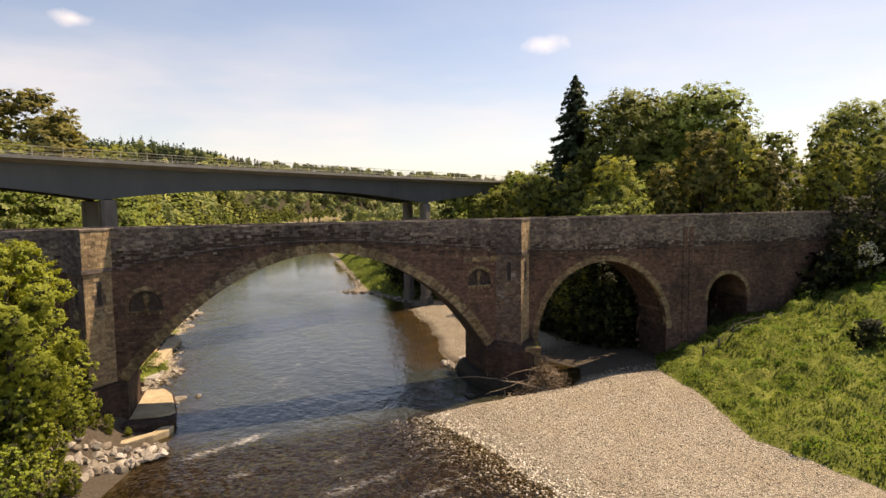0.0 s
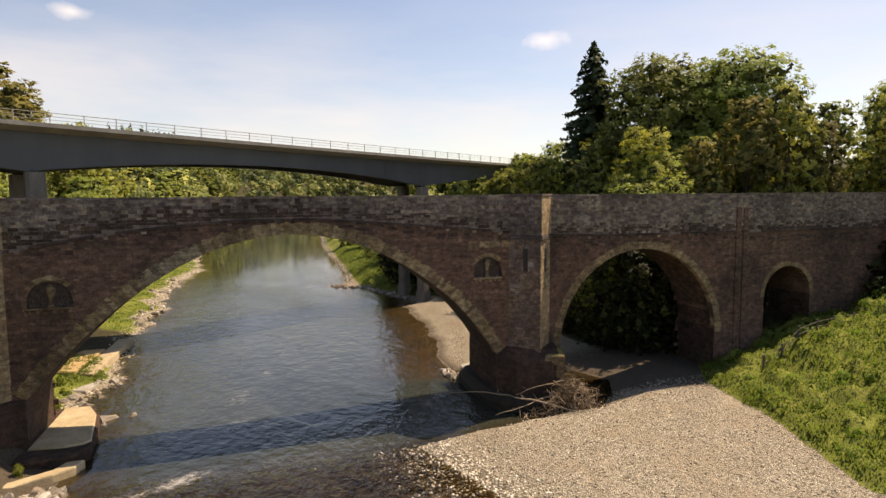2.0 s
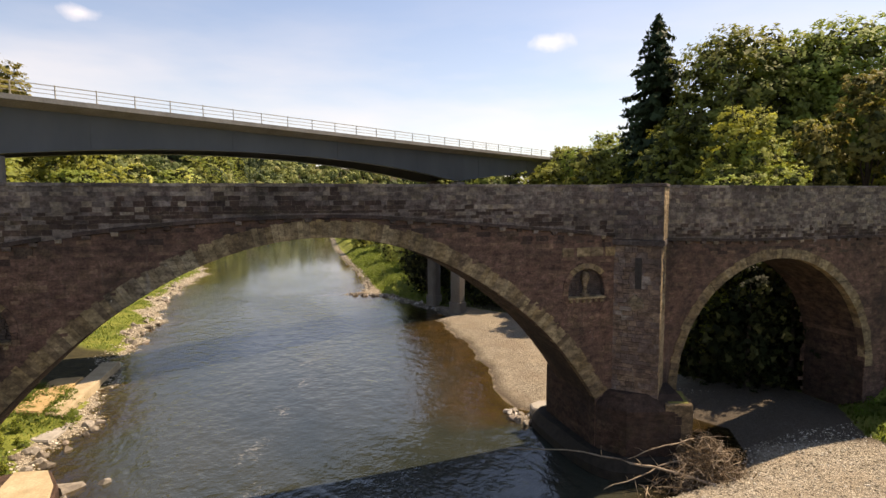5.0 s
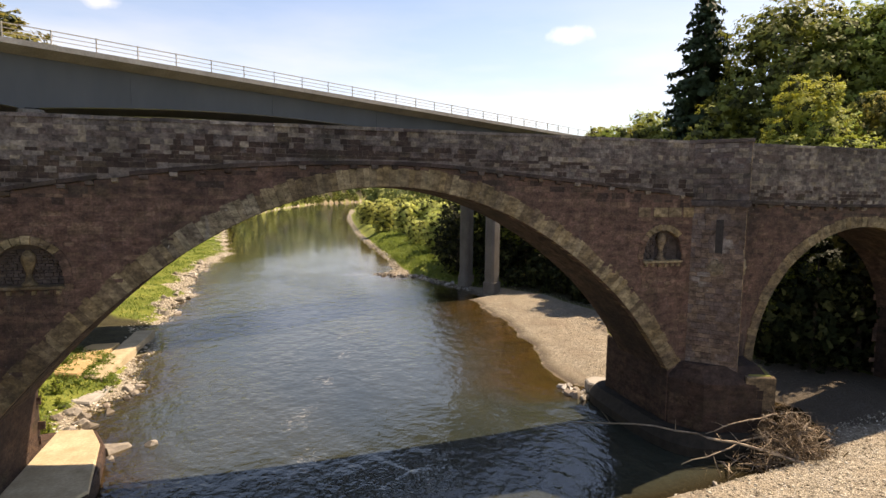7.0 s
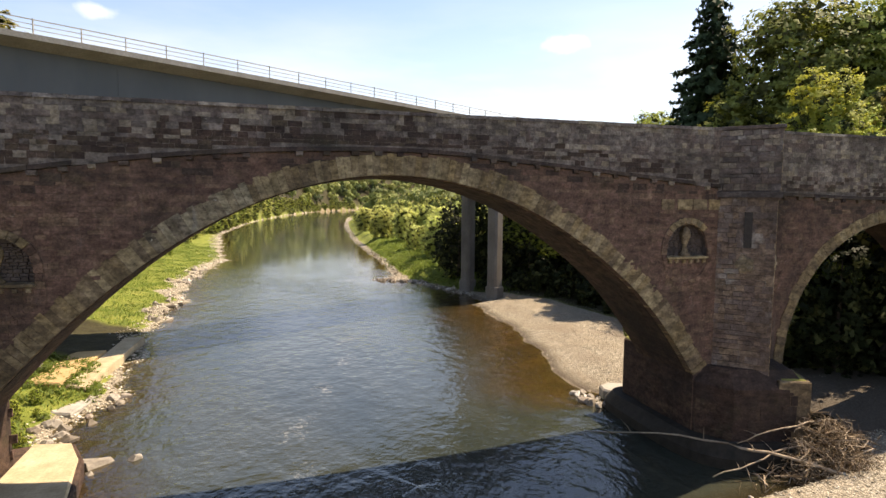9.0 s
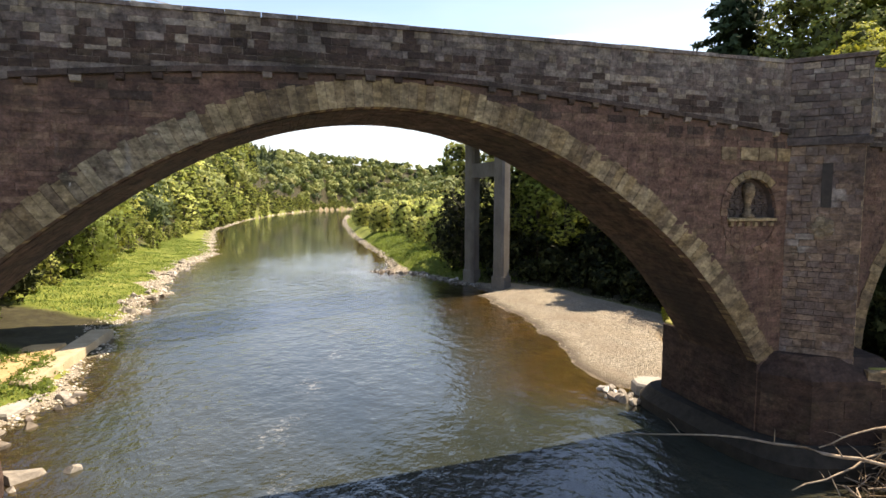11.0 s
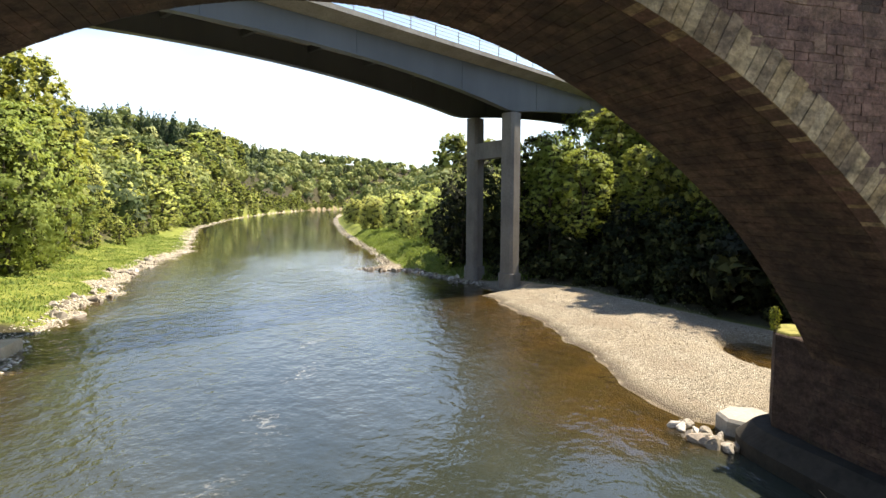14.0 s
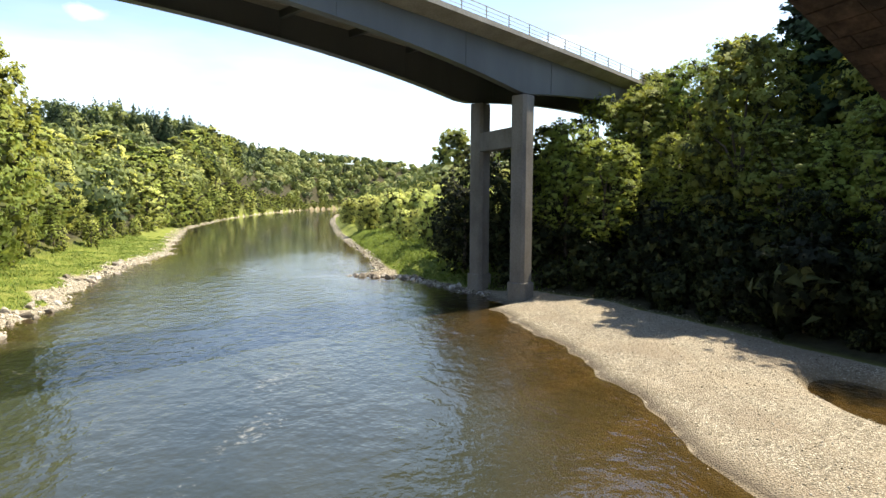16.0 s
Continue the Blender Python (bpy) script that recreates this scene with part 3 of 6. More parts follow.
    gravel = np.where(dl > 0, left_stony, np.where(dr > 0, 1 - smooth(-0.6, 0.6, dg), 1.0))
    wood = np.where(dl > 0, smooth(wide - 1, wide + 3, dl), np.where(dr > 0, smooth(-0.6, 0.8, dg) * smooth(0.5, 3, y) * (1 - smooth(52, 62, y) * (1 - smooth(14, 24, dg))), 0.0))
    gravel = np.where((dl > 0) & (y < 5) & (dl < 9), 1.0, gravel)
    # bare earth laid along the viaduct's cast shadow to paint it darker
    bare_shadow = np.where(dl > 0.3, smooth(23.5, 25.5, y + 0.45 * (x + 19)) * smooth(39.5, 37.5, y + 0.45 * (x + 19)), 0.0)
    wood = np.maximum(wood, bare_shadow)
    gravel = gravel * (1 - 0.8 * bare_shadow)
    return z, gravel, np.maximum(np.where(inside > 0, smooth(-0.1, 0.5, inside), 0.0), pool), wood


def steps(*spans):
    out = []
    for a, b, s in spans:
        out.extend(np.arange(a, b, s))
    return np.array(out + [spans[-1][1]])


def sheet(xs, ys):
    gx, gy = np.meshgrid(xs, ys)
    i = np.arange(len(ys) - 1)[:, None] * len(xs) + np.arange(len(xs) - 1)[None, :]
    faces = np.stack([i, i + 1, i + 1 + len(xs), i + len(xs)], -1).reshape(-1, 4)
    return gx.ravel(), gy.ravel(), faces


gx, gy, gf = sheet(steps((-3200, -400, 350), (-400, -120, 14), (-120, -32, 2.2), (-32, -12, 0.5), (-12, 6, 1.2), (6, 64, 0.5), (64, 110, 2.2), (110, 500, 13), (500, 3300, 350)),
                   steps((-3000, -300, 300), (-300, -70, 10), (-70, -34, 2), (-34, 60, 0.5), (60, 130, 1.2), (130, 360, 4), (360, 1100, 15), (1100, 4300, 320)))
gz, g_gravel, g_bed, g_wood = land(gx, gy)
ground = new("ground", array_mesh("ground", np.stack([gx, gy, gz], 1), gf, M_GROUND))
g_sand = smooth(5, 10, gy) * (gx > 5)
# wet shore margin first, then mud with painted shade under the side arch
g_damp_shade = np.where((gx > right_edge(gy)) & (gy < 60), smooth(1.5, 0.1, gx - right_edge(gy)), 0.0) * (gx < 40)
g_damp_shade = np.maximum(g_damp_shade, smooth(18, 21, gx) * smooth(-0.8, 0.8, gy + 0.35 * (gx - 22)) * smooth(12, 8, gy) * (gx < 45))
g_damp_shade = np.maximum(g_damp_shade, (gx < left_edge(gy) + 0.3) * smooth(6, 3, gy) * (gx > -36))
for key, values in (("gravel", g_gravel), ("bed", g_bed), ("wood", g_wood), ("sand", g_sand), ("damp_shade", g_damp_shade)):
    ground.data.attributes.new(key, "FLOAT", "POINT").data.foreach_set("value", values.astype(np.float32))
ground.data.polygons.foreach_set("use_smooth", [True] * len(ground.data.polygons))
tagged(ground, "grassy river banks with pale gravel bars", "ground", kind="structure")

wx, wy, wf = sheet(steps((-90, -30, 10), (-30, 34, 1.0), (34, 110, 4), (110, 800, 30)), steps((-420, -70, 10), (-70, 80, 1.0), (80, 400, 4), (400, 1250, 25)))
water = new("water", array_mesh("water", np.stack([wx, wy, np.zeros_like(wx)], 1), wf, M_WATER))
w_in = np.minimum(wx - left_edge(wy), right_edge(wy) - wx)
run = smooth(-5.0, -9.0, wy) * smooth(-0.5, 3.0, w_in)
# foam of the run; the band by the gravel edge paints glitter too
foam = 0.34 * run + 0.5 * run * smooth(2.6, 0.4, w_in) * smooth(0, 3, wx)
for fx, fy, fr in ((-11.9, -8.3, 1.5), (-9.2, -7.2, 1.3), (-8.0, -6.1, 1.2), (-2.0, -17.6, 1.8), (-1.8, -12.8, 1.2), (0.9, -16.7, 1.4), (4.6, -13.4, 1.2), (-6.5, -21, 1.8), (-9, -13, 1.2), (3.5, -20, 1.5)):
    foam = np.maximum(foam, (1.25 if fy > -9 else 1.0) * np.exp(-((wx - fx) ** 2 * 0.45 + ((wy - fy - 0.3 * (wx - fx)) * 1.7) ** 2) / fr ** 2))
course = line(wy, (-4, -7.5), (0.7, -6.4), (3.8, -5.5), (8.2, -4.7), (12.8, -3.9), (23.4, -1.4), (38, 3.3), (53, 4.7))
foam = np.maximum(foam, 0.8 * np.exp(-((wx - course - 0.8 * np.sin(wy * 0.6)) / 1.2) ** 2) * smooth(-4, 0, wy) * smooth(50, 30, wy) * (0.75 + 0.25 * np.sin(wy * 0.9)))
for key, values in (("still", smooth(50, 120, wy)), ("rapid", run), ("deep", smooth(0.2, np.where(wx > 0, 10.5, 5.0), w_in) * (1.0 - 0.7 * smooth(-3, -9, wy))), ("foam", foam)):
    water.data.attributes.new(key, "FLOAT", "POINT").data.foreach_set("value", values.astype(np.float32))
tagged(water, "shallow brown river with sky sheen and rapids", "river", kind="structure")

# ---- old stone bridge ----
NICHES = ((14.65, 11.15, 1.25, 1.3), (-16.7, 10.65, 1.35, 1.4))
MID, CROWN, HALF, LEFT, SPRING = -1.1, 14.7, 16.5, 17.4, 4.2
DEPTH, TOP, ROAD = 5.0, 17.5, 16.35


def main_drop(h):
    """Fall of the intrados below the crown: steeper towards the pier (h > 0) than towards the abutment."""
    return h * h / 28.4 + 0.045 * max(0.0, h - 12.0) ** 2


def main_arch(x):
    h = x - MID
    return CROWN - main_drop(h) if -LEFT < h < HALF else None


def side_arch(x):
    h = abs(x - 29.75)
    return 4.25 + math.sqrt(max(0.0, 8.35 ** 2 - h * h)) if h < 8.3 else None


def small_arch(x):
    h = abs(x - 46.9)
    return 7.3 + math.sqrt(max(0.0, 9.0 - h * h)) if h < 3.0 else None


def string_z(x):
    """Foot of the string course: an arc to the left of the crown, almost straight down to the pier on its right."""
    if x < 0:
        return max(13.75, 15.72 - 0.0055 * (x + 1.1) ** 2)
    return float(np.interp(x, (0, 2, 5.4, 10, 16, 20, 26), (15.713, 15.62, 15.34, 14.95, 14.40, 14.0, 13.8)))


def opening(x):
    for arch in (main_arch, side_arch, small_arch):
        z = arch(x)
        if z is not None:
            return z
    return None


rng = random.Random(7)
bridge = thing("stone_bridge", "old red sandstone arch bridge across the river", "bridge")
wall = Build()
xs = sorted({round(v, 3) for v in [-46.0, MID - LEFT, MID + HALF, 29.75 - 8.3, 29.75 + 8.3, 43.9, 49.9, 76.0] + [-46 + 0.5 * i for i in range(245)]
             + [nx - nr + nr * i / 8 for nx, nz, nr, nh in NICHES for i in range(17)]})
for a, b in zip(xs, xs[1:]):
    m = (a + b) / 2
    if opening(m) is None:
        lo = (-2.0, -2.0)
    else:
        e = 1e-4
        lo = (opening(a + e), opening(b - e))
    hi = (string_z(a) - 0.02, string_z(b) - 0.02)
    hole = next((n for n in NICHES if abs(m - n[0]) < n[2]), None)
    if hole:
        nx, nz, nr, nh = hole
        za, zb = (nz + nh * math.sqrt(max(0.0, 1 - ((v - nx) / nr) ** 2)) for v in (a, b))
        wall.add([(a, 0, lo[0]), (b, 0, lo[1]), (b, 0, nz - 0.55), (a, 0, nz - 0.55)], ((0, 1, 2, 3),))
        wall.add([(a, 0, za), (b, 0, zb), (b, 0, hi[1]), (a, 0, hi[0])], ((0, 1, 2, 3),))
    for y, flip in ((DEPTH, True),) if hole else ((0.0, False), (DEPTH, True)):
        q = [(a, y, lo[0]), (b, y, lo[1]), (b, y, hi[1]), (a, y, hi[0])]
        wall.add(q[::-1] if flip else q, ((0, 1, 2, 3),))
    if opening(m) is not None:
        wall.add([(a, 0, lo[0]), (a, DEPTH, lo[0]), (b, DEPTH, lo[1]), (b, 0, lo[1])], ((0, 1, 2, 3),))
for x, foot, flip in ((MID - LEFT, -2, 0), (MID + HALF, -2, 1), (29.75 - 8.3, -2, 0), (29.75 + 8.3, -2, 1), (43.9, -2, 0), (49.9, -2, 1), (-46.0, -2, 1), (76.0, -2, 0)):
    z = opening(x + (1e-3 if flip == 0 else -1e-3)) if abs(x) < 50 and x != -46.0 else string_z(x)
    q = [(x, 0, foot), (x, DEPTH, foot), (x, DEPTH, z), (x, 0, z)]
    wall.add(q if flip == 0 else q[::-1], ((0, 1, 2, 3),))
part("core_wall", wall, M_MORTAR, bridge, "dark lime mortar core of the bridge")

road = Build()
road.box(-46, 76, 0.42, DEPTH - 0.42, 15.75, ROAD)
part("roadway", road, M_ASPHALT, bridge, "narrow asphalt roadway")


def stone(x0, x1, z0, z1, y, out, r, edge=0.007, gap=0.0015):
    """A squared rubble block with worn edges that stands proud of the wall plane y, towards -y."""
    j = [r.uniform(-0.016, 0.016) for _ in range(8)]
    d = out + r.uniform(0.0, 0.020)
    x0, x1, z0, z1 = x0 + gap, x1 - gap, z0 + gap, z1 - gap
    return [(x0 + j[0], y + 0.05, z0 + j[1]), (x1 + j[2], y + 0.05, z0 + j[3]), (x1 + j[4], y + 0.05, z1 + j[5]), (x0 + j[6], y + 0.05, z1 + j[7]),
            (x0 + j[0] + edge, y - d, z0 + j[1] + edge), (x1 + j[2] - edge, y - d, z0 + j[3] + edge), (x1 + j[4] - edge, y - d, z1 + j[5] - edge), (x0 + j[6] + edge, y - d, z1 + j[7] - edge)]





def blocked(x, z):
    """Inside an opening, under its ring of voussoirs, or in a niche."""
    for arch, ring, lim in ((main_arch, 0.80, HALF), (side_arch, 0.6, 8.3), (small_arch, 0.4, 3.0)):
        zz = arch(x)
        if zz is not None and z < zz + ring * 0.9:
            return True
    if MID + HALF <= x < MID + HALF + 0.45 and z < 6.4 or 20.8 < x < 21.5 and z < 7.5:
        return True
    for nx, nz, nr, nh in NICHES:
        if abs(x - nx) < nr + 0.1 and nz - 0.6 < z < nz + nh + 0.1 and ((x - nx) / (nr + 0.15)) ** 2 + (max(0, z - nz) / (nh + 0.2)) ** 2 < 1:
            return True
    return False


def courses(x0, x1, low, high, r, tall=(0.15, 0.36), wide=(0.18, 0.85)):
    z = low
    while z < high - 0.1:
        h = min(r.uniform(*tall), high - z)
        if high - z - h < 0.15:
            h = high - z
        x = x0 - r.uniform(0, 0.4)
        while x < x1:
            w = r.uniform(*wide)
            yield max(x, x0), min(x + w, x1), z, z + h
            x += w
        z += h


spandrel, sooty = Build(), Build()
for x0, x1, z0, z1 in courses(-30, 75, -0.5, 15.6, rng):
    xm, zm = (x0 + x1) / 2, (z0 + z1) / 2
    if z1 > string_z(xm) - 0.12 or blocked(xm, zm) or blocked(x0 + 0.1, z0 + 0.05) or blocked(x1 - 0.1, z0 + 0.05):
        continue
    if x1 - x0 < 0.12 or (16.6 < xm < 20.3) or (-23.0 < xm < -19.4):
        continue
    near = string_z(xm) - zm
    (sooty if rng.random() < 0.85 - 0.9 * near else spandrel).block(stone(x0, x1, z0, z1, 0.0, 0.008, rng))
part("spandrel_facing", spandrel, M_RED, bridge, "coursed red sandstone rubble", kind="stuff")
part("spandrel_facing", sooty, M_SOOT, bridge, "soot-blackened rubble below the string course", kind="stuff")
back = Build()
for x0, x1, z0, z1 in courses(-30, 75, 0.0, 15.6, rng, (0.3, 0.5), (0.5, 1.3)):
    xm, zm = (x0 + x1) / 2, (z0 + z1) / 2
    if z1 > string_z(xm) - 0.12 or blocked(xm, zm) or x1 - x0 < 0.15:
        continue
    back.block([(x, DEPTH - y, z) for x, y, z in stone(x0, x1, z0, z1, 0.0, 0.022, rng)])
part("spandrel_facing", back, M_RED, bridge, "coursed red sandstone rubble", kind="stuff")


def parapet(name, y0, y1, label):
    core = Build()
    ks = [-46 + i for i in range(123)]
    core.v = [p for a in ks for p in ((a, y0, string_z(a)), (a, y0, TOP - 0.12), (a, y1, TOP - 0.12), (a, y1, string_z(a)))]
    core.f = [(4 * i + j, 4 * i + 4 + j, 4 * i + 4 + (j + 1) % 4, 4 * i + (j + 1) % 4) for i in range(len(ks) - 1) for j in range(4)]
    core.f += [(0, 1, 2, 3), tuple(4 * (len(ks) - 1) + j for j in (3, 2, 1, 0))]
    return part(name, core, M_GREY, bridge, label)


front = parapet("parapet", -0.02, 0.45, "weathered grey coursed stone parapet")
rear = parapet("parapet", DEPTH - 0.45, DEPTH + 0.02, "weathered grey coursed stone parapet")
rest, black = Build(), Build()
NEAR = (-2.0, 7.0)
for x0, x1, z0, z1 in courses(-40, 75, 13.8, TOP - 0.12, rng, (0.15, 0.27), (0.18, 0.66)):
    xm, zm = (x0 + x1) / 2, (z0 + z1) / 2
    if z0 < string_z(xm) + 0.22 or x1 - x0 < 0.1 or 16.5 < xm < 20.4 or -23.1 < xm < -19.3:
        continue
    block = stone(x0, x1, z0, z1, -0.02, 0.008, rng)
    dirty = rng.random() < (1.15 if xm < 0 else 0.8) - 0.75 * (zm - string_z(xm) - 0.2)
    if NEAR[0] < xm < NEAR[1]:
        one = Build()
        one.block(block)
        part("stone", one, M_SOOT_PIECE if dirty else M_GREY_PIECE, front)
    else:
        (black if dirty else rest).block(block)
part("parapet_facing", rest, M_GREY, front, kind="stuff")
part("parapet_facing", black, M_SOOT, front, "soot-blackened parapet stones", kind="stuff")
inner = Build()
for x0, x1, z0, z1 in courses(-40, 75, ROAD, TOP - 0.12, rng):
    inner.block([(x, DEPTH - 0.43 + y, z) for x, y, z in stone(x0, x1, z0, z1, 0.0, 0.03, rng)])
part("parapet_facing", inner, M_GREY, rear, kind="stuff")
for par, y0, y1 in ((front, -0.10, 0.53), (rear, DEPTH - 0.53, DEPTH + 0.10)):
    x = -46.0
    while x < 75.5:
        w = rng.uniform(0.9, 1.5)
        c = Build()
        t = rng.uniform(-0.012, 0.012)
        c.block([(x + 0.012, y1, TOP - 0.13), (x + w - 0.012, y1, TOP - 0.13), (x + w - 0.012, y1 - 0.03, TOP + 0.03 + t), (x + 0.012, y1 - 0.03, TOP + 0.03 + t),
                 (x + 0.012, y0, TOP - 0.13), (x + w - 0.012, y0, TOP - 0.13), (x + w - 0.012, y0 + 0.03, TOP + 0.03 + t), (x + 0.012, y0 + 0.03, TOP + 0.03 + t)])
        part("coping_stone", c, M_GREY_PIECE, par)
        x += w

# string course and the worn corbels below it
x = -44.0
while x < 74:
    w = rng.uniform(1.0, 1.6)
    s = Build()
    za, zb = string_z(x), string_z(x + w)
    s.block([(x + 0.01, 0.05, za), (x + w - 0.01, 0.05, zb), (x + w - 0.01, 0.05, zb + 0.22), (x + 0.01, 0.05, za + 0.22),
             (x + 0.01, -0.13, za + 0.02), (x + w - 0.01, -0.13, zb + 0.02), (x + w - 0.01, -0.10, zb + 0.20), (x + 0.01, -0.10, za + 0.20)])
    if rng.random() > 0.12:
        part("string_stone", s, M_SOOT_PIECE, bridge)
    x += w
x = -26.0
while x < 40:
    z = string_z(x) - 0.22
    if not (16.4 < x < 20.6 or -23.2 < x < -19.0) and rng.random() > 0.08:
        c = Build()
        w = rng.uniform(0.26, 0.38)
        c.block([(x, 0.05, z), (x + w, 0.05, z), (x + w, 0.05, z + 0.24), (x, 0.05, z + 0.24), (x + 0.02, -0.12, z + 0.06), (x + w - 0.02, -0.12, z + 0.06), (x + w, -0.15, z + 0.23), (x, -0.15, z + 0.23)])
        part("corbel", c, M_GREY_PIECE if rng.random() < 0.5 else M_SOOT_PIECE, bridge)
    x += rng.uniform(0.95, 1.25)


def ring_stones(name, curve, thick, size, proud, label):
    """Voussoirs round an arch: curve is a list of points of the intrados from one springing to the other."""
    pts = [Vector((p[0], 0, p[1])) for p in curve]
    length = [0.0]
    for a, b in zip(pts, pts[1:]):
        length.append(length[-1] + (b - a).length)
    count = max(3, round(length[-1] / size))

    def at(s):
        s = min(max(s, 0), length[-1])
        i = min(int(np.searchsorted(length, s, "right")) - 1, len(pts) - 2)
        u = (s - length[i]) / (length[i + 1] - length[i])
        d = (pts[i + 1] - pts[i]).normalized()
        return pts[i].lerp(pts[i + 1], u), Vector((-d.z, 0, d.x))

    out = []
    for i in range(count):
        s0, s1 = length[-1] * i / count + 0.008, length[-1] * (i + 1) / count - 0.008
        (a, na), (b, nb) = at(s0), at(s1)
        t = thick * rng.uniform(0.86, 1.05)
        d = proud + rng.uniform(-0.012, 0.014)
        oa, ob_ = a + na * t, b + nb * t
        for y_back, y_front in ((0.55, -d),):
            vs = Build()
            vs.block([(b.x, y_back, b.z), (a.x, y_back, a.z), (oa.x, y_back, oa.z), (ob_.x, y_back, ob_.z),
                      (b.x, y_front, b.z), (a.x, y_front, a.z), (oa.x, y_front, oa.z), (ob_.x, y_front, ob_.z)])
            v = part(name, vs, M_PALE_PIECE if -11.0 < a.x < -6.8 and rng.random() < 0.75 else M_BUFF_PIECE, bridge, label if i == 0 else "")
            bm = bmesh.new()
            bm.from_mesh(v.data)
            bmesh.ops.recalc_face_normals(bm, faces=bm.faces)
            bm.to_mesh(v.data)
            bm.free()
        out.append((a, b, na, nb))
    return out


main_curve = [MID - math.cos(math.pi * i / 120) * (LEFT if i < 60 else HALF) for i in range(121)]
main_curve = [(x, CROWN - main_drop(x - MID)) for x in main_curve]
segs = ring_stones("voussoir", main_curve, 0.98, 0.31, 0.03, "buff sandstone voussoir of the arch ring")
side_curve = [(29.75 - 8.33 * math.cos(u), 4.25 + 8.33 * math.sin(u)) for u in (math.pi * i / 60 for i in range(61))]
side_segs = ring_stones("voussoir", side_curve, 0.72, 0.42, 0.04, "")
small_curve = [(46.9 - 3 * math.cos(u), 7.3 + 3 * math.sin(u)) for u in (math.pi * i / 40 for i in range(41))]
ring_stones("voussoir", small_curve, 0.5, 0.45, 0.04, "")

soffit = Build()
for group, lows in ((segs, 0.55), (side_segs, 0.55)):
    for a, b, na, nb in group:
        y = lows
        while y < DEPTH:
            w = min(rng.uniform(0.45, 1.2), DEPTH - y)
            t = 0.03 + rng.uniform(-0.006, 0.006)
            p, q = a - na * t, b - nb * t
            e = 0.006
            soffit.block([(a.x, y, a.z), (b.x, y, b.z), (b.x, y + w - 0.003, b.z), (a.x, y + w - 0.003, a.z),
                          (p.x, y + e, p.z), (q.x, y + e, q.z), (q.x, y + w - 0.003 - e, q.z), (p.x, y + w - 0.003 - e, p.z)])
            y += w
part("soffit_facing", soffit, M_SOFFIT, bridge, "coursed soffit stones, painted dark for the arch's shade", kind="stuff")
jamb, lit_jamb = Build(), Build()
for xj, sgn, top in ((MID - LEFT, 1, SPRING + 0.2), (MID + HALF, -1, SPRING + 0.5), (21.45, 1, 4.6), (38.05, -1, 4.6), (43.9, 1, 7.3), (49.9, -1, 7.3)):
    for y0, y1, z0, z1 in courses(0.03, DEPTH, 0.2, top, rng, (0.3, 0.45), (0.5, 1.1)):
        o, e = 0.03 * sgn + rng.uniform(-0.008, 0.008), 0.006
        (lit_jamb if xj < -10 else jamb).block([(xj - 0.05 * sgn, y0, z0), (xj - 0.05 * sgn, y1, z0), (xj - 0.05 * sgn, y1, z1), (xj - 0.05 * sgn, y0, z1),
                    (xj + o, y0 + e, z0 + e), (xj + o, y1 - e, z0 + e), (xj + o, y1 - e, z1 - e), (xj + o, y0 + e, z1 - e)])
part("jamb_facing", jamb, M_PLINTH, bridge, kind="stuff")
# paler stone on the left jamb paints the strip of sunlight there
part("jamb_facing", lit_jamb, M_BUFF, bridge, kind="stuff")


def slanted(x0, y0, x1, y1, z0, z1, build, r, out=0.03, tall=(0.26, 0.40), wide=(0.35, 0.8), skip=None, other=None):
    """Coursed stones on an upright plane from (x0, y0) to (x1, y1)."""
    L = math.hypot(x1 - x0, y1 - y0)
    ux, uy = (x1 - x0) / L, (y1 - y0) / L
    nx, ny = uy, -ux
    for a, b, c, d in courses(0, L, z0, z1, r, tall, wide):
        if b - a < 0.08 or (skip and skip(a / L, b / L, c, d)):
            continue
        blk = stone(a, b, c, d, 0.0, out, r, gap=0.004)
        (other if other and r.random() < 0.3 else build).block([(x0 + ux * p[0] - nx * p[1], y0 + uy * p[0] - ny * p[1], p[2]) for p in blk])


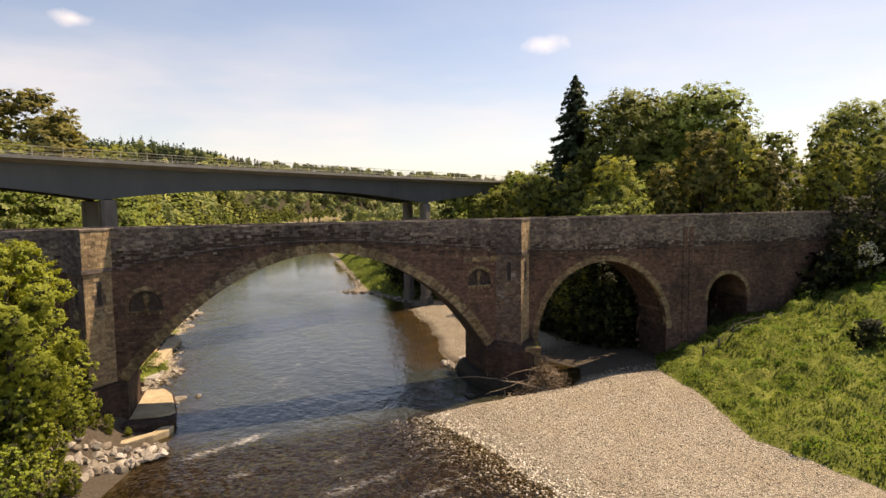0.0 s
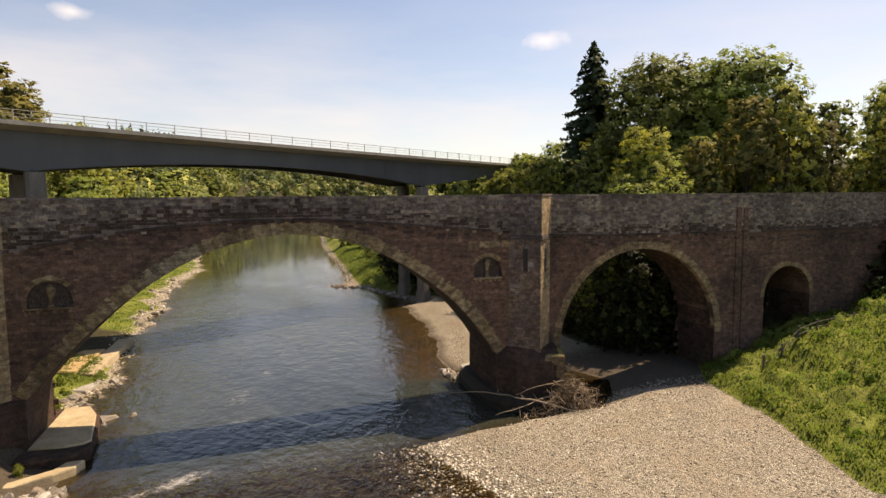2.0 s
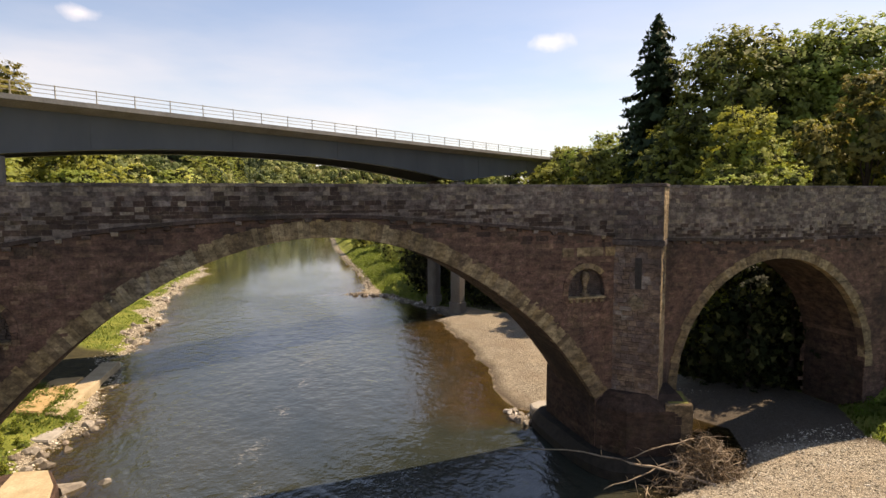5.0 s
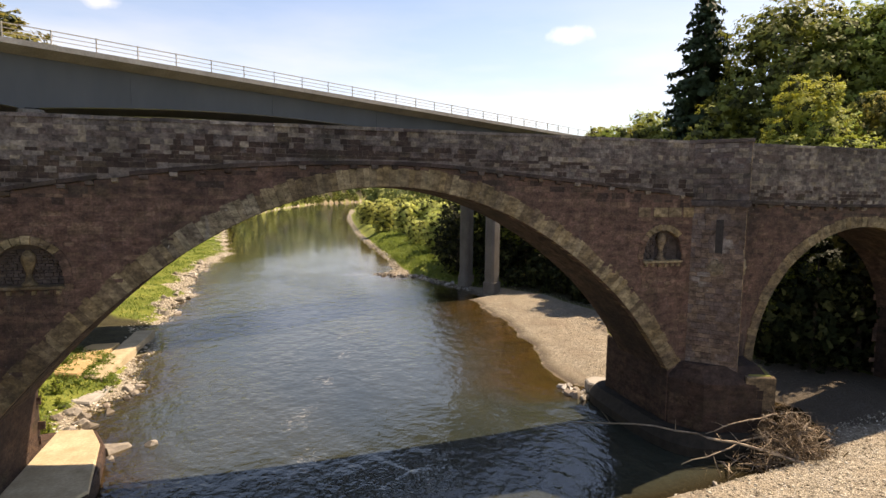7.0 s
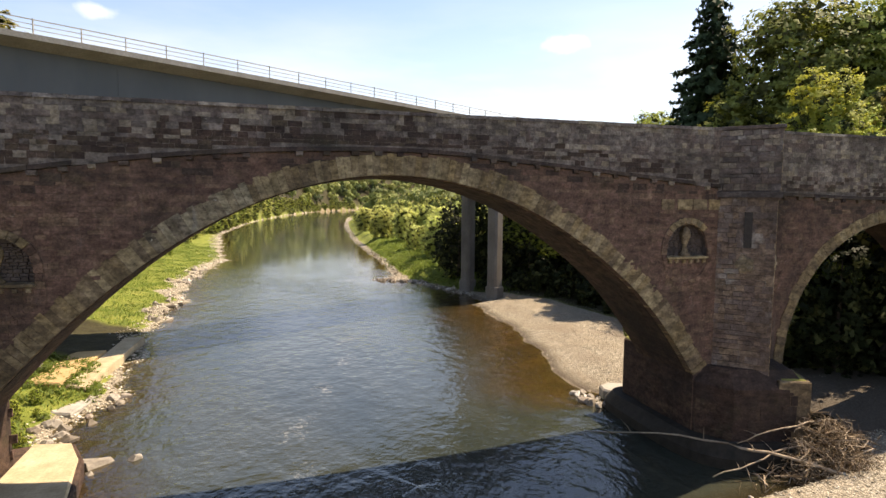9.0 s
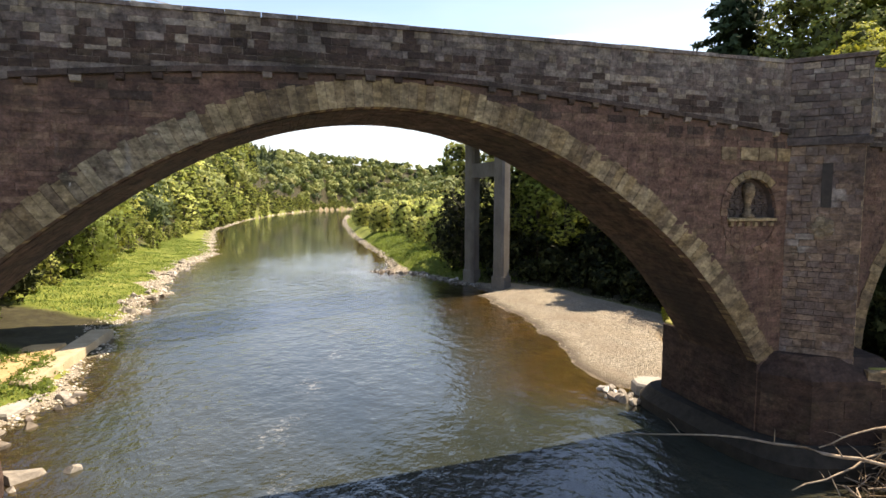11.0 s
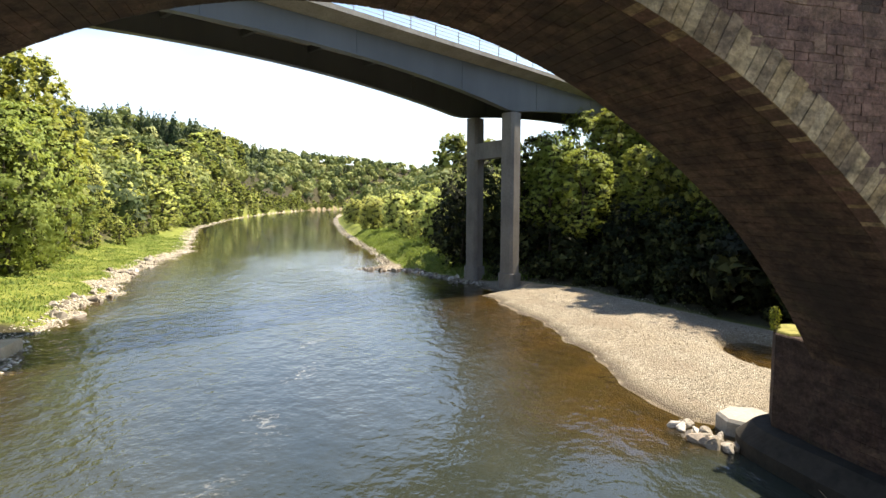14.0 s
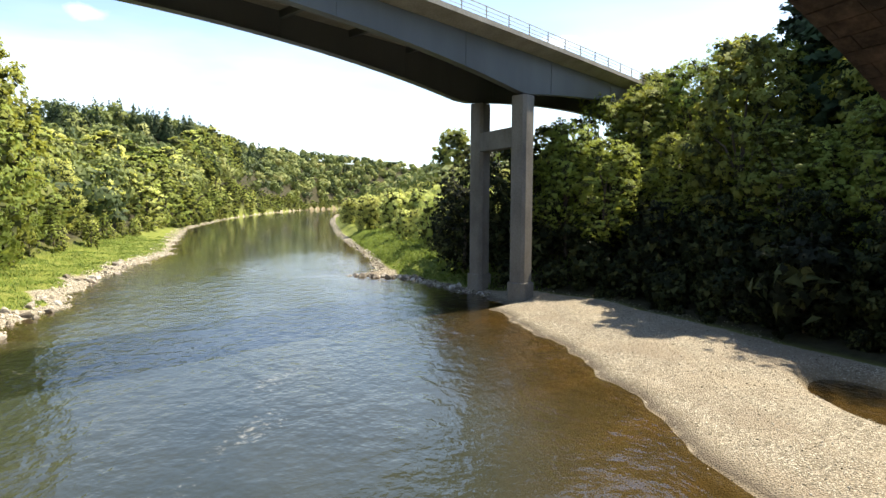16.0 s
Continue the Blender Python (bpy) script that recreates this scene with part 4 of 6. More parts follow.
def cutwater(left, apex, right, base, label):
    """A pointed pier buttress: a taller refuge above a string, a shaft, and two plinths."""
    cx = apex[0]
    shaft = Build()
    shaft.prism([(left, 0.1), apex, (right, 0.1)], -1.0, 13.75)
    shaft.prism([(left - 0.12, 0.3), (apex[0], apex[1] - 0.14), (right + 0.12, 0.3)], 13.75, TOP - 0.12)
    cw = part("cutwater", shaft, M_POINT, bridge, label)
    # left flanks grey, right flanks golden: lit and shaded sides by colour
    faces, upper, bright, patched = Build(), Build(), Build(), Build()
    slot = lambda u0, u1, z0, z1: u1 > 0.47 and u0 < 0.59 and z1 > 11.2 and z0 < 13.0
    for z0, z1, grow, sk in ((base, 13.84, 0.0, slot), (14.22, TOP - 0.12, 0.12, None)):
        for flank, ((xa, ya), (xb, yb)) in enumerate((((left - grow, 0.0), (apex[0], apex[1] - grow * 1.15)), ((apex[0], apex[1] - grow * 1.15), (right + grow, 0.0)))):
            slanted(xa, ya, xb, yb, z0, z1, bright if flank else upper if grow else faces, rng, 0.012, (0.18, 0.36), (0.25, 0.75), skip=sk, other=None if flank else patched)
    part("cutwater_facing", faces, M_BUFF, cw, kind="stuff")
    part("cutwater_facing", upper, M_GREY, cw, kind="stuff")
    part("cutwater_facing", patched, M_POINT, cw, "stones smeared with pale lime pointing", kind="stuff")
    part("cutwater_facing", bright, M_SUN_FLANK, cw, "right flank, sunlight painted in as golden sandstone", kind="stuff")
    for f0, f1 in (((left, 0.0), apex), (apex, (right, 0.0))):
        u = [Vector((f0[0] + (f1[0] - f0[0]) * s, f0[1] + (f1[1] - f0[1]) * s, 0)) for s in (0.46, 0.60)]
        n = Vector((f1[1] - f0[1], f0[0] - f1[0], 0)).normalized()
        # no hole is cut: a dark panel paints the shade of the slot
        slot_panel = Build()
        slot_panel.block([(p + n * o + Vector((0, 0, z)))[:] for o in (-0.03, 0.004) for p, z in ((u[0], 11.1), (u[1], 11.1), (u[1], 13.1), (u[0], 13.1))])
        part("slot", slot_panel, M_DARK, cw, "dark panel painting an upright slot's shade")
    band = Build()
    band.prism([(left - 0.25, 0.1), (apex[0], apex[1] - 0.30), (right + 0.25, 0.1)], 13.86, 14.20, 0.05)
    part("string_stone", band, M_GREY_PIECE, cw)
    cap = Build()
    cap.prism([(left - 0.28, 0.5), (left - 0.28, 0.1), (apex[0], apex[1] - 0.30), (right + 0.28, 0.1), (right + 0.28, 0.5)], TOP - 0.10, TOP + 0.08, 0.03)
    part("coping_stone", cap, M_GREY_PIECE, cw)
    for f0, f1 in (((left, 0.0), apex), (apex, (right, 0.0))):
        boss = Build()
        L = math.hypot(f1[0] - f0[0], f1[1] - f0[1])
        ux, uy = (f1[0] - f0[0]) / L, (f1[1] - f0[1]) / L
        nx, ny = uy, -ux
        mx, my = f0[0] + ux * L * 0.5, f0[1] + uy * L * 0.5
        for k in range(5):
            ang = 2 * math.pi * k / 5 + 0.6
            px, pz = math.cos(ang) * 0.26, math.sin(ang) * 0.26
            c = (mx + ux * px, my + uy * px, 10.35 + pz)
            boss.tube([(c[0] - nx * 0.02, c[1] - ny * 0.02, c[2]), (c[0] + nx * 0.09, c[1] + ny * 0.09, c[2]), (c[0] + nx * 0.12, c[1] + ny * 0.12, c[2])], [0.24, 0.22, 0.12], 10)
        boss.tube([(mx, my, 10.35), (mx + nx * 0.16, my + ny * 0.16, 10.35)], [0.13, 0.09], 10)
        part("rosette", boss, M_PALE_PIECE, cw, "carved stone rosette")
    return cw


cutwater(16.55, (18.5, -1.95), (20.35), 4.3, "pointed sandstone cutwater with carved rosettes")
cutwater(-22.6, (-20.9, -2.0), (-19.25), 4.1, "pointed sandstone cutwater with carved rosettes")

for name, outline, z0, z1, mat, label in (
        ("pier_plinth", [(16.6, 7.8), (15.44, 6.6), (15.44, -0.2), (16.4, -1.9), (20.15, -2.95), (21.3, -0.6), (21.4, 6.6), (20.2, 7.8)], -2, 4.75, M_PLINTH, "pier plinth painted dark for shade, with sloped weathering"),
        ("pier_footing", [(15.6, 8.4), (14.5, 7.4), (14.2, 5.6), (14.2, -0.8), (15.8, -3.0), (20.3, -3.3), (22.2, -1.6), (22.2, 8.2)], -2, 1.15, M_DARK_FOOTING, "wet mossy footing round the pier, painted darker for shade"),
        ("abutment_plinth", [(-24.0, 5.2), (-23.2, -0.4), (-21.2, -2.75), (-20.3, -2.9), (-19.0, -0.5), (-18.42, -0.3), (-18.42, 5.2)], -2, 4.2, M_PLINTH, "sandstone plinth of the abutment"),
        # footing dark, slab above it pale: shaded faces and lit top by colour
        ("abutment_ledge", [(-24.0, 6.5), (-24.0, -2.5), (-17.4, -2.6), (-15.4, -2.4), (-14.6, -1.2), (-15.0, 2.4), (-15.5, 5.3), (-16.5, 7.5), (-17.8, 7.9)], -2, 0.85, M_PLINTH, "abutment footing, faces painted dark for shade"),
        ("ledge_slab", [(-18.4, 7.6), (-18.4, -0.6), (-16.2, -0.9), (-15.1, -0.7), (-14.75, -0.2), (-15.2, 2.4), (-15.7, 5.2), (-16.6, 7.3)], 0.8, 0.98, M_LEDGE, "pale concrete ledge under the arch"),
        ("apron", [(-15.5, -2.5), (-16.0, -3.5), (-18.2, -4.6), (-20.4, -5.6), (-23.5, -6.9), (-23.5, -7.7), (-20.2, -6.4), (-18.0, -5.35), (-15.9, -4.3), (-14.9, -3.5), (-14.6, -2.5)], -2, 0.55, M_LEDGE, "concrete apron edge below the abutment")):
    b = Build()
    if name == "pier_footing":
        for _ in range(3):
            outline = [(p[0] * a + q[0] * (1 - a), p[1] * a + q[1] * (1 - a)) for p, q in zip(outline, outline[1:] + outline[:1]) for a in (0.75, 0.25)]
    b.prism(outline[::-1] if sum((q[0] - p[0]) * (q[1] + p[1]) for p, q in zip(outline, outline[1:] + outline[:1])) > 0 else outline, z0, z1, {"pier_footing": 0.6, "pier_plinth": 0.85}.get(name, 0.10))
    part(name, b, mat, bridge, label)

ledge = Build()
ledge.prism([(15.25, 8.6), (15.6, 8.0), (16.6, 7.8), (17.6, 8.4), (17.5, 9.4), (16.5, 9.9), (15.5, 9.5)], -2, 0.7, 0.12)
part("ledge", ledge, M_CONCRETE, bridge, "small pale concrete ledge behind the pier")

rear_block = Build()
rear_block.prism([(15.46, 5.0), (21.38, 5.0), (21.38, 6.62), (20.2, 7.82), (16.6, 7.82), (15.46, 6.62)], -1.0, 4.72, 0.05)
part("rear_block", rear_block, M_PLINTH, bridge)
moss = Build()
moss.prism([(15.55, 6.1), (16.8, 5.6), (17.6, 6.6), (17.2, 7.6), (16.6, 7.7), (15.6, 6.7)], 4.70, 4.80, 0.06)
part("moss", moss, M_MOSS, bridge, "yellow-green moss on the pier")
nose = Build()
nose.prism([(18.7, -2.5), (20.2, -3.05), (21.35, -0.75), (20.5, 0.1), (19.6, -0.2)], -1.0, 4.35, 0.07)
part("nose_block", nose, M_BUFF_PIECE, bridge, "flat-topped pale block on the pier's corner")

# yellow moss pad whose colour also stands for sunlight on the block's top
cushion = Build()
cushion.prism([(19.0, -2.35), (20.1, -2.8), (21.1, -0.9), (20.5, -0.25), (19.7, -0.5)], 4.33, 4.40, 0.04)
part("moss", cushion, M_MOSS, bridge, "dry moss painting sunlight on the flat block's top")

# stones of the plinth faces
plinth = Build()
for (xa, ya), (xb, yb), z1 in (((15.44, -0.2), (16.4, -1.9), 3.8), ((16.4, -1.9), (20.15, -2.95), 3.8), ((20.15, -2.95), (21.3, -0.6), 3.8),
                               ((-23.2, -0.4), (-21.2, -2.75), 4.05), ((-21.2, -2.75), (-20.3, -2.9), 4.05), ((-20.3, -2.9), (-19.0, -0.5), 4.05)):
    slanted(xa, ya, xb, yb, 0.2, z1, plinth, rng, 0.012, (0.55, 0.85), (0.9, 1.9))
part("plinth_facing", plinth, M_PLINTH, bridge, kind="stuff")

# blind niches: a deep recess with rubble infill, an urn, a sill on corbels, and a rounded panel below the sill
for nx, nz, nr, nh in NICHES:
    niche = Build()
    n, deep, foot = 24, 0.38, nz - 0.55
    rim = [(nx - nr, foot)] + [(nx - nr * math.cos(math.pi * i / n), nz + nh * math.sin(math.pi * i / n)) for i in range(n + 1)] + [(nx + nr, foot)]
    for (xa, za), (xb, zb) in zip(rim, rim[1:] + rim[:1]):
        niche.add([(xa, -0.01, za), (xb, -0.01, zb), (xb, deep, zb), (xa, deep, za)], ((0, 1, 2, 3),))
    niche.add([(x, deep, z) for x, z in rim], (tuple(range(len(rim))),))
    nb = part("niche", niche, M_RUBBLE, bridge, "blind arched niche with rubble infill")
    fill = Build()
    for x0, x1, z0, z1 in courses(nx - nr, nx + nr, foot + 0.1, nz + nh, rng, (0.1, 0.17), (0.16, 0.34)):
        if ((x0 + x1) / 2 - nx) ** 2 / nr ** 2 + (max(0.0, z1 - nz) / nh) ** 2 < 0.9:
            fill.block(stone(x0, x1, z0, z1, deep - 0.03, 0.03, rng, 0.02))
    part("infill", fill, M_RUBBLE, nb, kind="stuff")
    for i in range(13):
        u0, u1 = math.pi * i / 13 + 0.01, math.pi * (i + 1) / 13 - 0.01
        b = Build()
        t = 0.34 + rng.uniform(-0.02, 0.03)
        c = [(nx - (nr + k) * math.cos(u), nz + (nh + k) * math.sin(u)) for u, k in ((u1, 0), (u0, 0), (u0, t), (u1, t))]
        b.block([(x, 0.1, z) for x, z in c] + [(x, -0.06 - rng.uniform(0, 0.02), z) for x, z in c])
        part("voussoir", b, M_BUFF_PIECE if 2 < i < 10 else M_RED_PIECE, nb)
    for side in (-1, 1):
        for k in range(2):
            b = Build()
            x0 = nx + side * (nr + 0.02)
            x1 = x0 + side * rng.uniform(0.24, 0.36)
            b.block(stone(min(x0, x1), max(x0, x1), nz - 0.03 - 0.3 * (k + 1), nz - 0.03 - 0.3 * k, 0.0, 0.045, rng))
            part("jamb_stone", b, M_RED_PIECE, nb)
    sill = Build()
    sill.block(stone(nx - nr - 0.06, nx + nr + 0.06, foot - 0.02, foot + 0.16, deep - 0.1, deep + 0.06, rng, 0.03))
    part("sill", sill, M_BUFF_PIECE, nb, "projecting stone sill")
    for k in range(6):
        b = Build()
        x = nx - nr + 0.08 + k * (2 * nr - 0.38) / 5
        b.block(stone(x, x + 0.22, foot - 0.24, foot - 0.02, 0.0, 0.11, rng, 0.03))
        part("corbel", b, M_BUFF_PIECE, nb)
    for i in range(11):
        u0, u1 = math.pi * (1 + i / 11) + 0.015, math.pi * (1 + (i + 1) / 11) - 0.015
        b = Build()
        c = [(nx + (nr + k) * math.cos(u), foot - 0.1 + (1.05 + k) * math.sin(u)) for u, k in ((u0, 0.2), (u1, 0.2), (u1, 0), (u0, 0))]
        b.block([(x, 0.05, z) for x, z in c] + [(x, -0.055, z) for x, z in c])
        part("panel_stone", b, M_RED_PIECE, nb)
    urn = Build()
    prof = ((0.30, 0.0), (0.30, 0.1), (0.17, 0.2), (0.12, 0.5), (0.17, 0.75), (0.27, 1.0), (0.29, 1.2), (0.22, 1.4), (0.08, 1.55))
    urn.tube([(nx, deep - 0.18, foot + 0.14 + h) for w, h in prof], [w for w, h in prof], 14)
    part("urn", urn, M_BUFF_PIECE, nb, "weathered carved stone urn", smooth=True)
    for k in range(-1, 3 if nx > 0 else -1):
        p = Build()
        x = nx - 1.7 + (k + 1) * 0.98
        p.block(stone(x, x + rng.uniform(0.75, 0.95), nz + nh + 0.75, nz + nh + 1.3, 0.0, 0.05, rng))
        part("plaque_stone", p, M_BUFF_PIECE, bridge)

strip = Build()
strip.box(40.2, 40.75, -0.12, 0.0, 2.0, 16.2)
strip.box(41.1, 41.6, -0.10, 0.0, 2.0, 16.2)
part("pilaster_strip", strip, M_RED, bridge, "shallow stone pilaster")

# ---- modern road bridge ----
def deck_at(s, off=0.0):
    """A point of the deck's near edge: s runs along x; off is across, away from the old bridge."""
    y, m = 33.3 + 0.546 * s + 0.00122 * s * s, 0.546 + 0.00244 * s
    n = math.hypot(1, m)
    return Vector((s - off * m / n, y + off / n, 24.35 - 0.0198 * s + 0.0002 * s * s))


def web_depth(s):
    """Girder depth below the deck's top edge: deepest at the piers."""
    c = ((s + 0.4) / 23.7)
    u = abs(((c + 1) % 2) - 1)
    return 2.75 + 1.95 * u ** 2


WIDE = 10.6
viaduct = thing("road_viaduct", "modern grey steel girder road viaduct on concrete columns", "bridge")
span = [-75 + 1.5 * i for i in range(119)]


def loft(profile, name, material, label=""):
    """Carries a cross-section, given as (off, drop) corners for each s, along the deck."""
    b = Build()
    n = len(profile(0))
    for s in span:
        b.v.extend(tuple(deck_at(s, o) - Vector((0, 0, d))) for o, d in profile(s))
    for i in range(len(span) - 1):
        b.f.extend((i * n + j, i * n + (j + 1) % n, (i + 1) * n + (j + 1) % n, (i + 1) * n + j) for j in range(n))
    b.f.append(tuple(range(n - 1, -1, -1)))
    b.f.append(tuple((len(span) - 1) * n + j for j in range(n)))
    return part(name, b, material, viaduct, label)


loft(lambda s: [(0, 0), (0, 0.40), (0.3, 0.48), (1.6, 0.80), (WIDE - 1.6, 0.80), (WIDE - 0.3, 0.48), (WIDE, 0.40), (WIDE, 0), (WIDE - 0.4, 0), (WIDE - 0.4, 0.3), (0.4, 0.3), (0.4, 0)],
     "deck_slab", M_CONCRETE, "pale concrete deck slab with edge beam")
for off in (1.75, WIDE - 1.75):
    g = loft(lambda s: [(off - 0.03, 0.8), (off - 0.03, web_depth(s) - 0.06), (off - 0.38, web_depth(s) - 0.06), (off - 0.38, web_depth(s)), (off + 0.38, web_depth(s)), (off + 0.38, web_depth(s) - 0.06), (off + 0.03, web_depth(s) - 0.06), (off + 0.03, 0.8)],
             "girder", M_STEEL, "blue-grey painted steel girder")
    for k in range(-6, 9):
        s = 5.2 + 11.2 * k
        st = Build()
        a, b = deck_at(s, off - 0.07), deck_at(s + 0.55, off - 0.07)
        c, d = deck_at(s + 0.55, off - 0.02), deck_at(s, off - 0.02)
        z0, z1 = web_depth(s) - 0.06, 0.82
        st.block([tuple(p - Vector((0, 0, z0))) for p in (a, b, c, d)] + [tuple(p - Vector((0, 0, z1))) for p in (a, b, c, d)])
        part("splice_plate", st, M_STEEL, g)
for k in range(-12, 17):
    s = 5.2 + 5.6 * k
    br = Build()
    a, b = deck_at(s, 1.8), deck_at(s + 0.3, WIDE - 1.8)
    a2, b2 = deck_at(s + 0.3, 1.8), deck_at(s, WIDE - 1.8)
    br.block([tuple(p - Vector((0, 0, 1.35))) for p in (a, a2, b, b2)] + [tuple(p - Vector((0, 0, 0.79))) for p in (a, a2, b, b2)])
    part("cross_girder", br, M_STEEL, viaduct)


def octagon(c, r, ang, cut=0.32):
    pts = []
    for i in range(4):
        for sgn in (-1, 1):
            u = ang + i * math.pi / 2
            p = Vector((math.cos(u), math.sin(u))) * r + Vector((-math.sin(u), math.cos(u))) * sgn * r * (1 - cut)
            pts.append((c[0] + p.x, c[1] + p.y))
    return pts


for s, skew in ((23.5, 2.3), (-23.4, -0.3), (70.7, 2.0), (-70.5, 0.0)):
    m = 0.546 + 0.00244 * s
    ang = math.atan(m)
    tops = []
    for off in (1.75, WIDE - 1.75):
        p = deck_at(s + (skew if off > 2 else 0), off)
        tops.append(p)
        b = Build()
        wd = web_depth(s + (skew if off > 2 else 0))
        b.prism(octagon(p, 0.84, ang), -2, p.z - wd - 0.12, 0.06)
        col = part("column", b, M_COLUMN, viaduct, "tall board-marked concrete column")
        f = Build()
        f.prism(octagon(p, 1.02, ang), -2.5, 1.9 if abs(s) < 30 else 12, 0.08)
        part("column_base", f, M_COLUMN, col)
        q = Build()
        q.prism(octagon(p, 0.45, ang), p.z - wd - 0.13, p.z - wd + 0.02)
        part("bearing", q, M_DARK, col)
    a, b2 = tops
    d = (b2 - a).normalized()
    n = Vector((-d.y, d.x, 0)) * 0.55
    xb = Build()
    za, zb = 14.6, 16.45
    e0, e1 = a + d * 0.85, b2 - d * 0.85
    xb.block([(p.x, p.y, za) for p in (e0 - n, e0 + n, e1 + n, e1 - n)] + [(p.x, p.y, zb) for p in (e0 - n, e0 + n, e1 + n, e1 - n)])
    part("crossbeam", xb, M_COLUMN, viaduct)

for off in (0.22, WIDE - 0.22):
    rails = Build()
    for h in (0.35, 0.68, 1.02):
        for a, b in zip(span, span[1:]):
            p, q = deck_at(a, off), deck_at(b, off)
            t = 0.022 if h < 1 else 0.032
            rails.block([(p.x, p.y + t, p.z + h - t), (q.x, q.y + t, q.z + h - t), (q.x, q.y + t, q.z + h + t), (p.x, p.y + t, p.z + h + t),
                         (p.x, p.y - t, p.z + h - t), (q.x, q.y - t, q.z + h - t), (q.x, q.y - t, q.z + h + t), (p.x, p.y - t, p.z + h + t)])
    rl = part("railing", rails, M_RAIL, viaduct, "three-bar metal railing")
    s = -72.0
    while s < 100:
        p = deck_at(s, off)
        b = Build()
        b.box(p.x - 0.035, p.x + 0.035, p.y - 0.05, p.y + 0.05, p.z - 0.01, p.z + 1.08)
        b.box(p.x - 0.11, p.x + 0.11, p.y - 0.11, p.y + 0.11, p.z - 0.005, p.z + 0.03)
        part("post", b, M_RAIL, rl)
        s += 2.62


# ---- plants ----
def leaf_quads(centres, outward, size, r, loose=0.55):
    """A small bent leaf clump at each centre, turned roughly outwards: corners, faces and soft shading normals."""
    n = len(centres)
    out = outward / (np.linalg.norm(outward, axis=1, keepdims=True) + 1e-9)
    nrm = outward + r.normal(0, loose, (n, 3))
    nrm /= np.linalg.norm(nrm, axis=1, keepdims=True) + 1e-9
    ref = r.normal(0, 1, (n, 3))
    u = np.cross(nrm, ref)
    u /= np.linalg.norm(u, axis=1, keepdims=True) + 1e-9
    v = np.cross(nrm, u)
    s = size * r.uniform(0.55, 1.35, (n, 1))
    k = r.uniform(0.75, 1.3, (n, 3, 1))
    corners = np.stack([u * s * 0.85, v * s * 0.52 - u * s * 0.4, -v * s * 0.52 - u * s * 0.4], 1) * k
    verts = (centres[:, None, :] + corners).reshape(-1, 3)
    faces = np.arange(3 * n).reshape(n, 3)
    flat = np.cross(corners[:, 1] - corners[:, 0], corners[:, 2] - corners[:, 0])
    flat /= np.linalg.norm(flat, axis=1, keepdims=True) + 1e-9
    turned = (flat * out).sum(1) < 0
    faces[turned] = faces[turned][:, ::-1]
    flat[turned] *= -1
    soft = 0.75 * out + 0.45 * flat
    soft /= np.linalg.norm(soft, axis=1, keepdims=True) + 1e-9
    return verts, faces, np.repeat(soft, 3, 0)


def lobes_points(lobes, n, r, fill=0.3, tuft=0):
    """Points in and on a heap of ellipsoid lobes: (x, y, z, radius, flatness)."""
    L = np.array(lobes)
    if tuft:
        m = max(8, n // tuft)
        c, d = lobes_points(lobes, m, r, fill)
        pick = r.integers(0, m, n)
        reach = 0.30 * np.median(L[:, 3])
        off = np.clip(r.normal(0, 1, (n, 3)), -1.5, 1.5) * (0.5, 0.5, 0.36)
        return c[pick] + off * reach * r.uniform(0.5, 1.2, (m, 1))[pick], d[pick] * 0.7 + off * 0.5 + np.array((0, 0, 0.25))
    area = L[:, 3] ** 2
    pick = r.choice(len(L), n, p=area / area.sum())
    d = r.normal(0, 1, (n, 3))
    d /= np.linalg.norm(d, axis=1, keepdims=True)
    lump = 1 + 0.16 * np.sin(d[:, 0] * 5 + pick) * np.cos(d[:, 1] * 6 - pick) + 0.10 * np.sin(d[:, 2] * 9 + 2 * pick)
    depth = np.where(r.random(n) < fill, r.uniform(0.35, 0.95, n), r.uniform(0.88, 1.06, n))
    rad = L[pick, 3] * lump * depth
    p = L[pick, :3] + d * rad[:, None] * np.stack([np.ones(n), np.ones(n), L[pick, 4]], 1)
    return p, d


def crown_lobes(r, height, width, start, count, spread=0.75, small=(0.30, 0.5)):
    lobes = []
    for i in range(count):
        u = (i + 0.5) / count
        z = start + (height - start) * u
        prof = math.sin(math.pi * (0.16 + 0.76 * u)) ** 0.6
        ang = i * 2.4 + r.uniform(-0.4, 0.4)
        rad = width * r.uniform(*small) * (0.6 + 0.4 * prof)
        out = max(0.0, width * prof - rad) * spread * r.uniform(0.65, 1.15)
        lobes.append((math.cos(ang) * out, math.sin(ang) * out, min(z, height - rad * 0.75), rad, r.uniform(0.7, 0.9)))
    return lobes


def trunk_build(r, height, girth, lobes, limbs):
    b = Build()
    lean = [(r.uniform(-0.2, 0.2), r.uniform(-0.2, 0.2)) for _ in range(5)]
    pts = [(lean[i][0] * i * 0.4, lean[i][1] * i * 0.4, -0.8 + (height + 0.8) * i / 4) for i in range(5)]
    b.tube(pts, [girth * f for f in (1.35, 1.0, 0.8, 0.55, 0.2)], 9)
    for lb in sorted(lobes, key=lambda q: -q[3])[:limbs]:
        z0 = max(height * 0.2, lb[2] * r.uniform(0.4, 0.65))
        a = Vector((0, 0, z0))
        e = Vector(lb[:3])
        mid = a.lerp(e, 0.5) + Vector((r.uniform(-0.4, 0.4), r.uniform(-0.4, 0.4), 0.5))
        b.tube([a, mid, e], [girth * 0.45, girth * 0.3, girth * 0.1], 6)
    return b


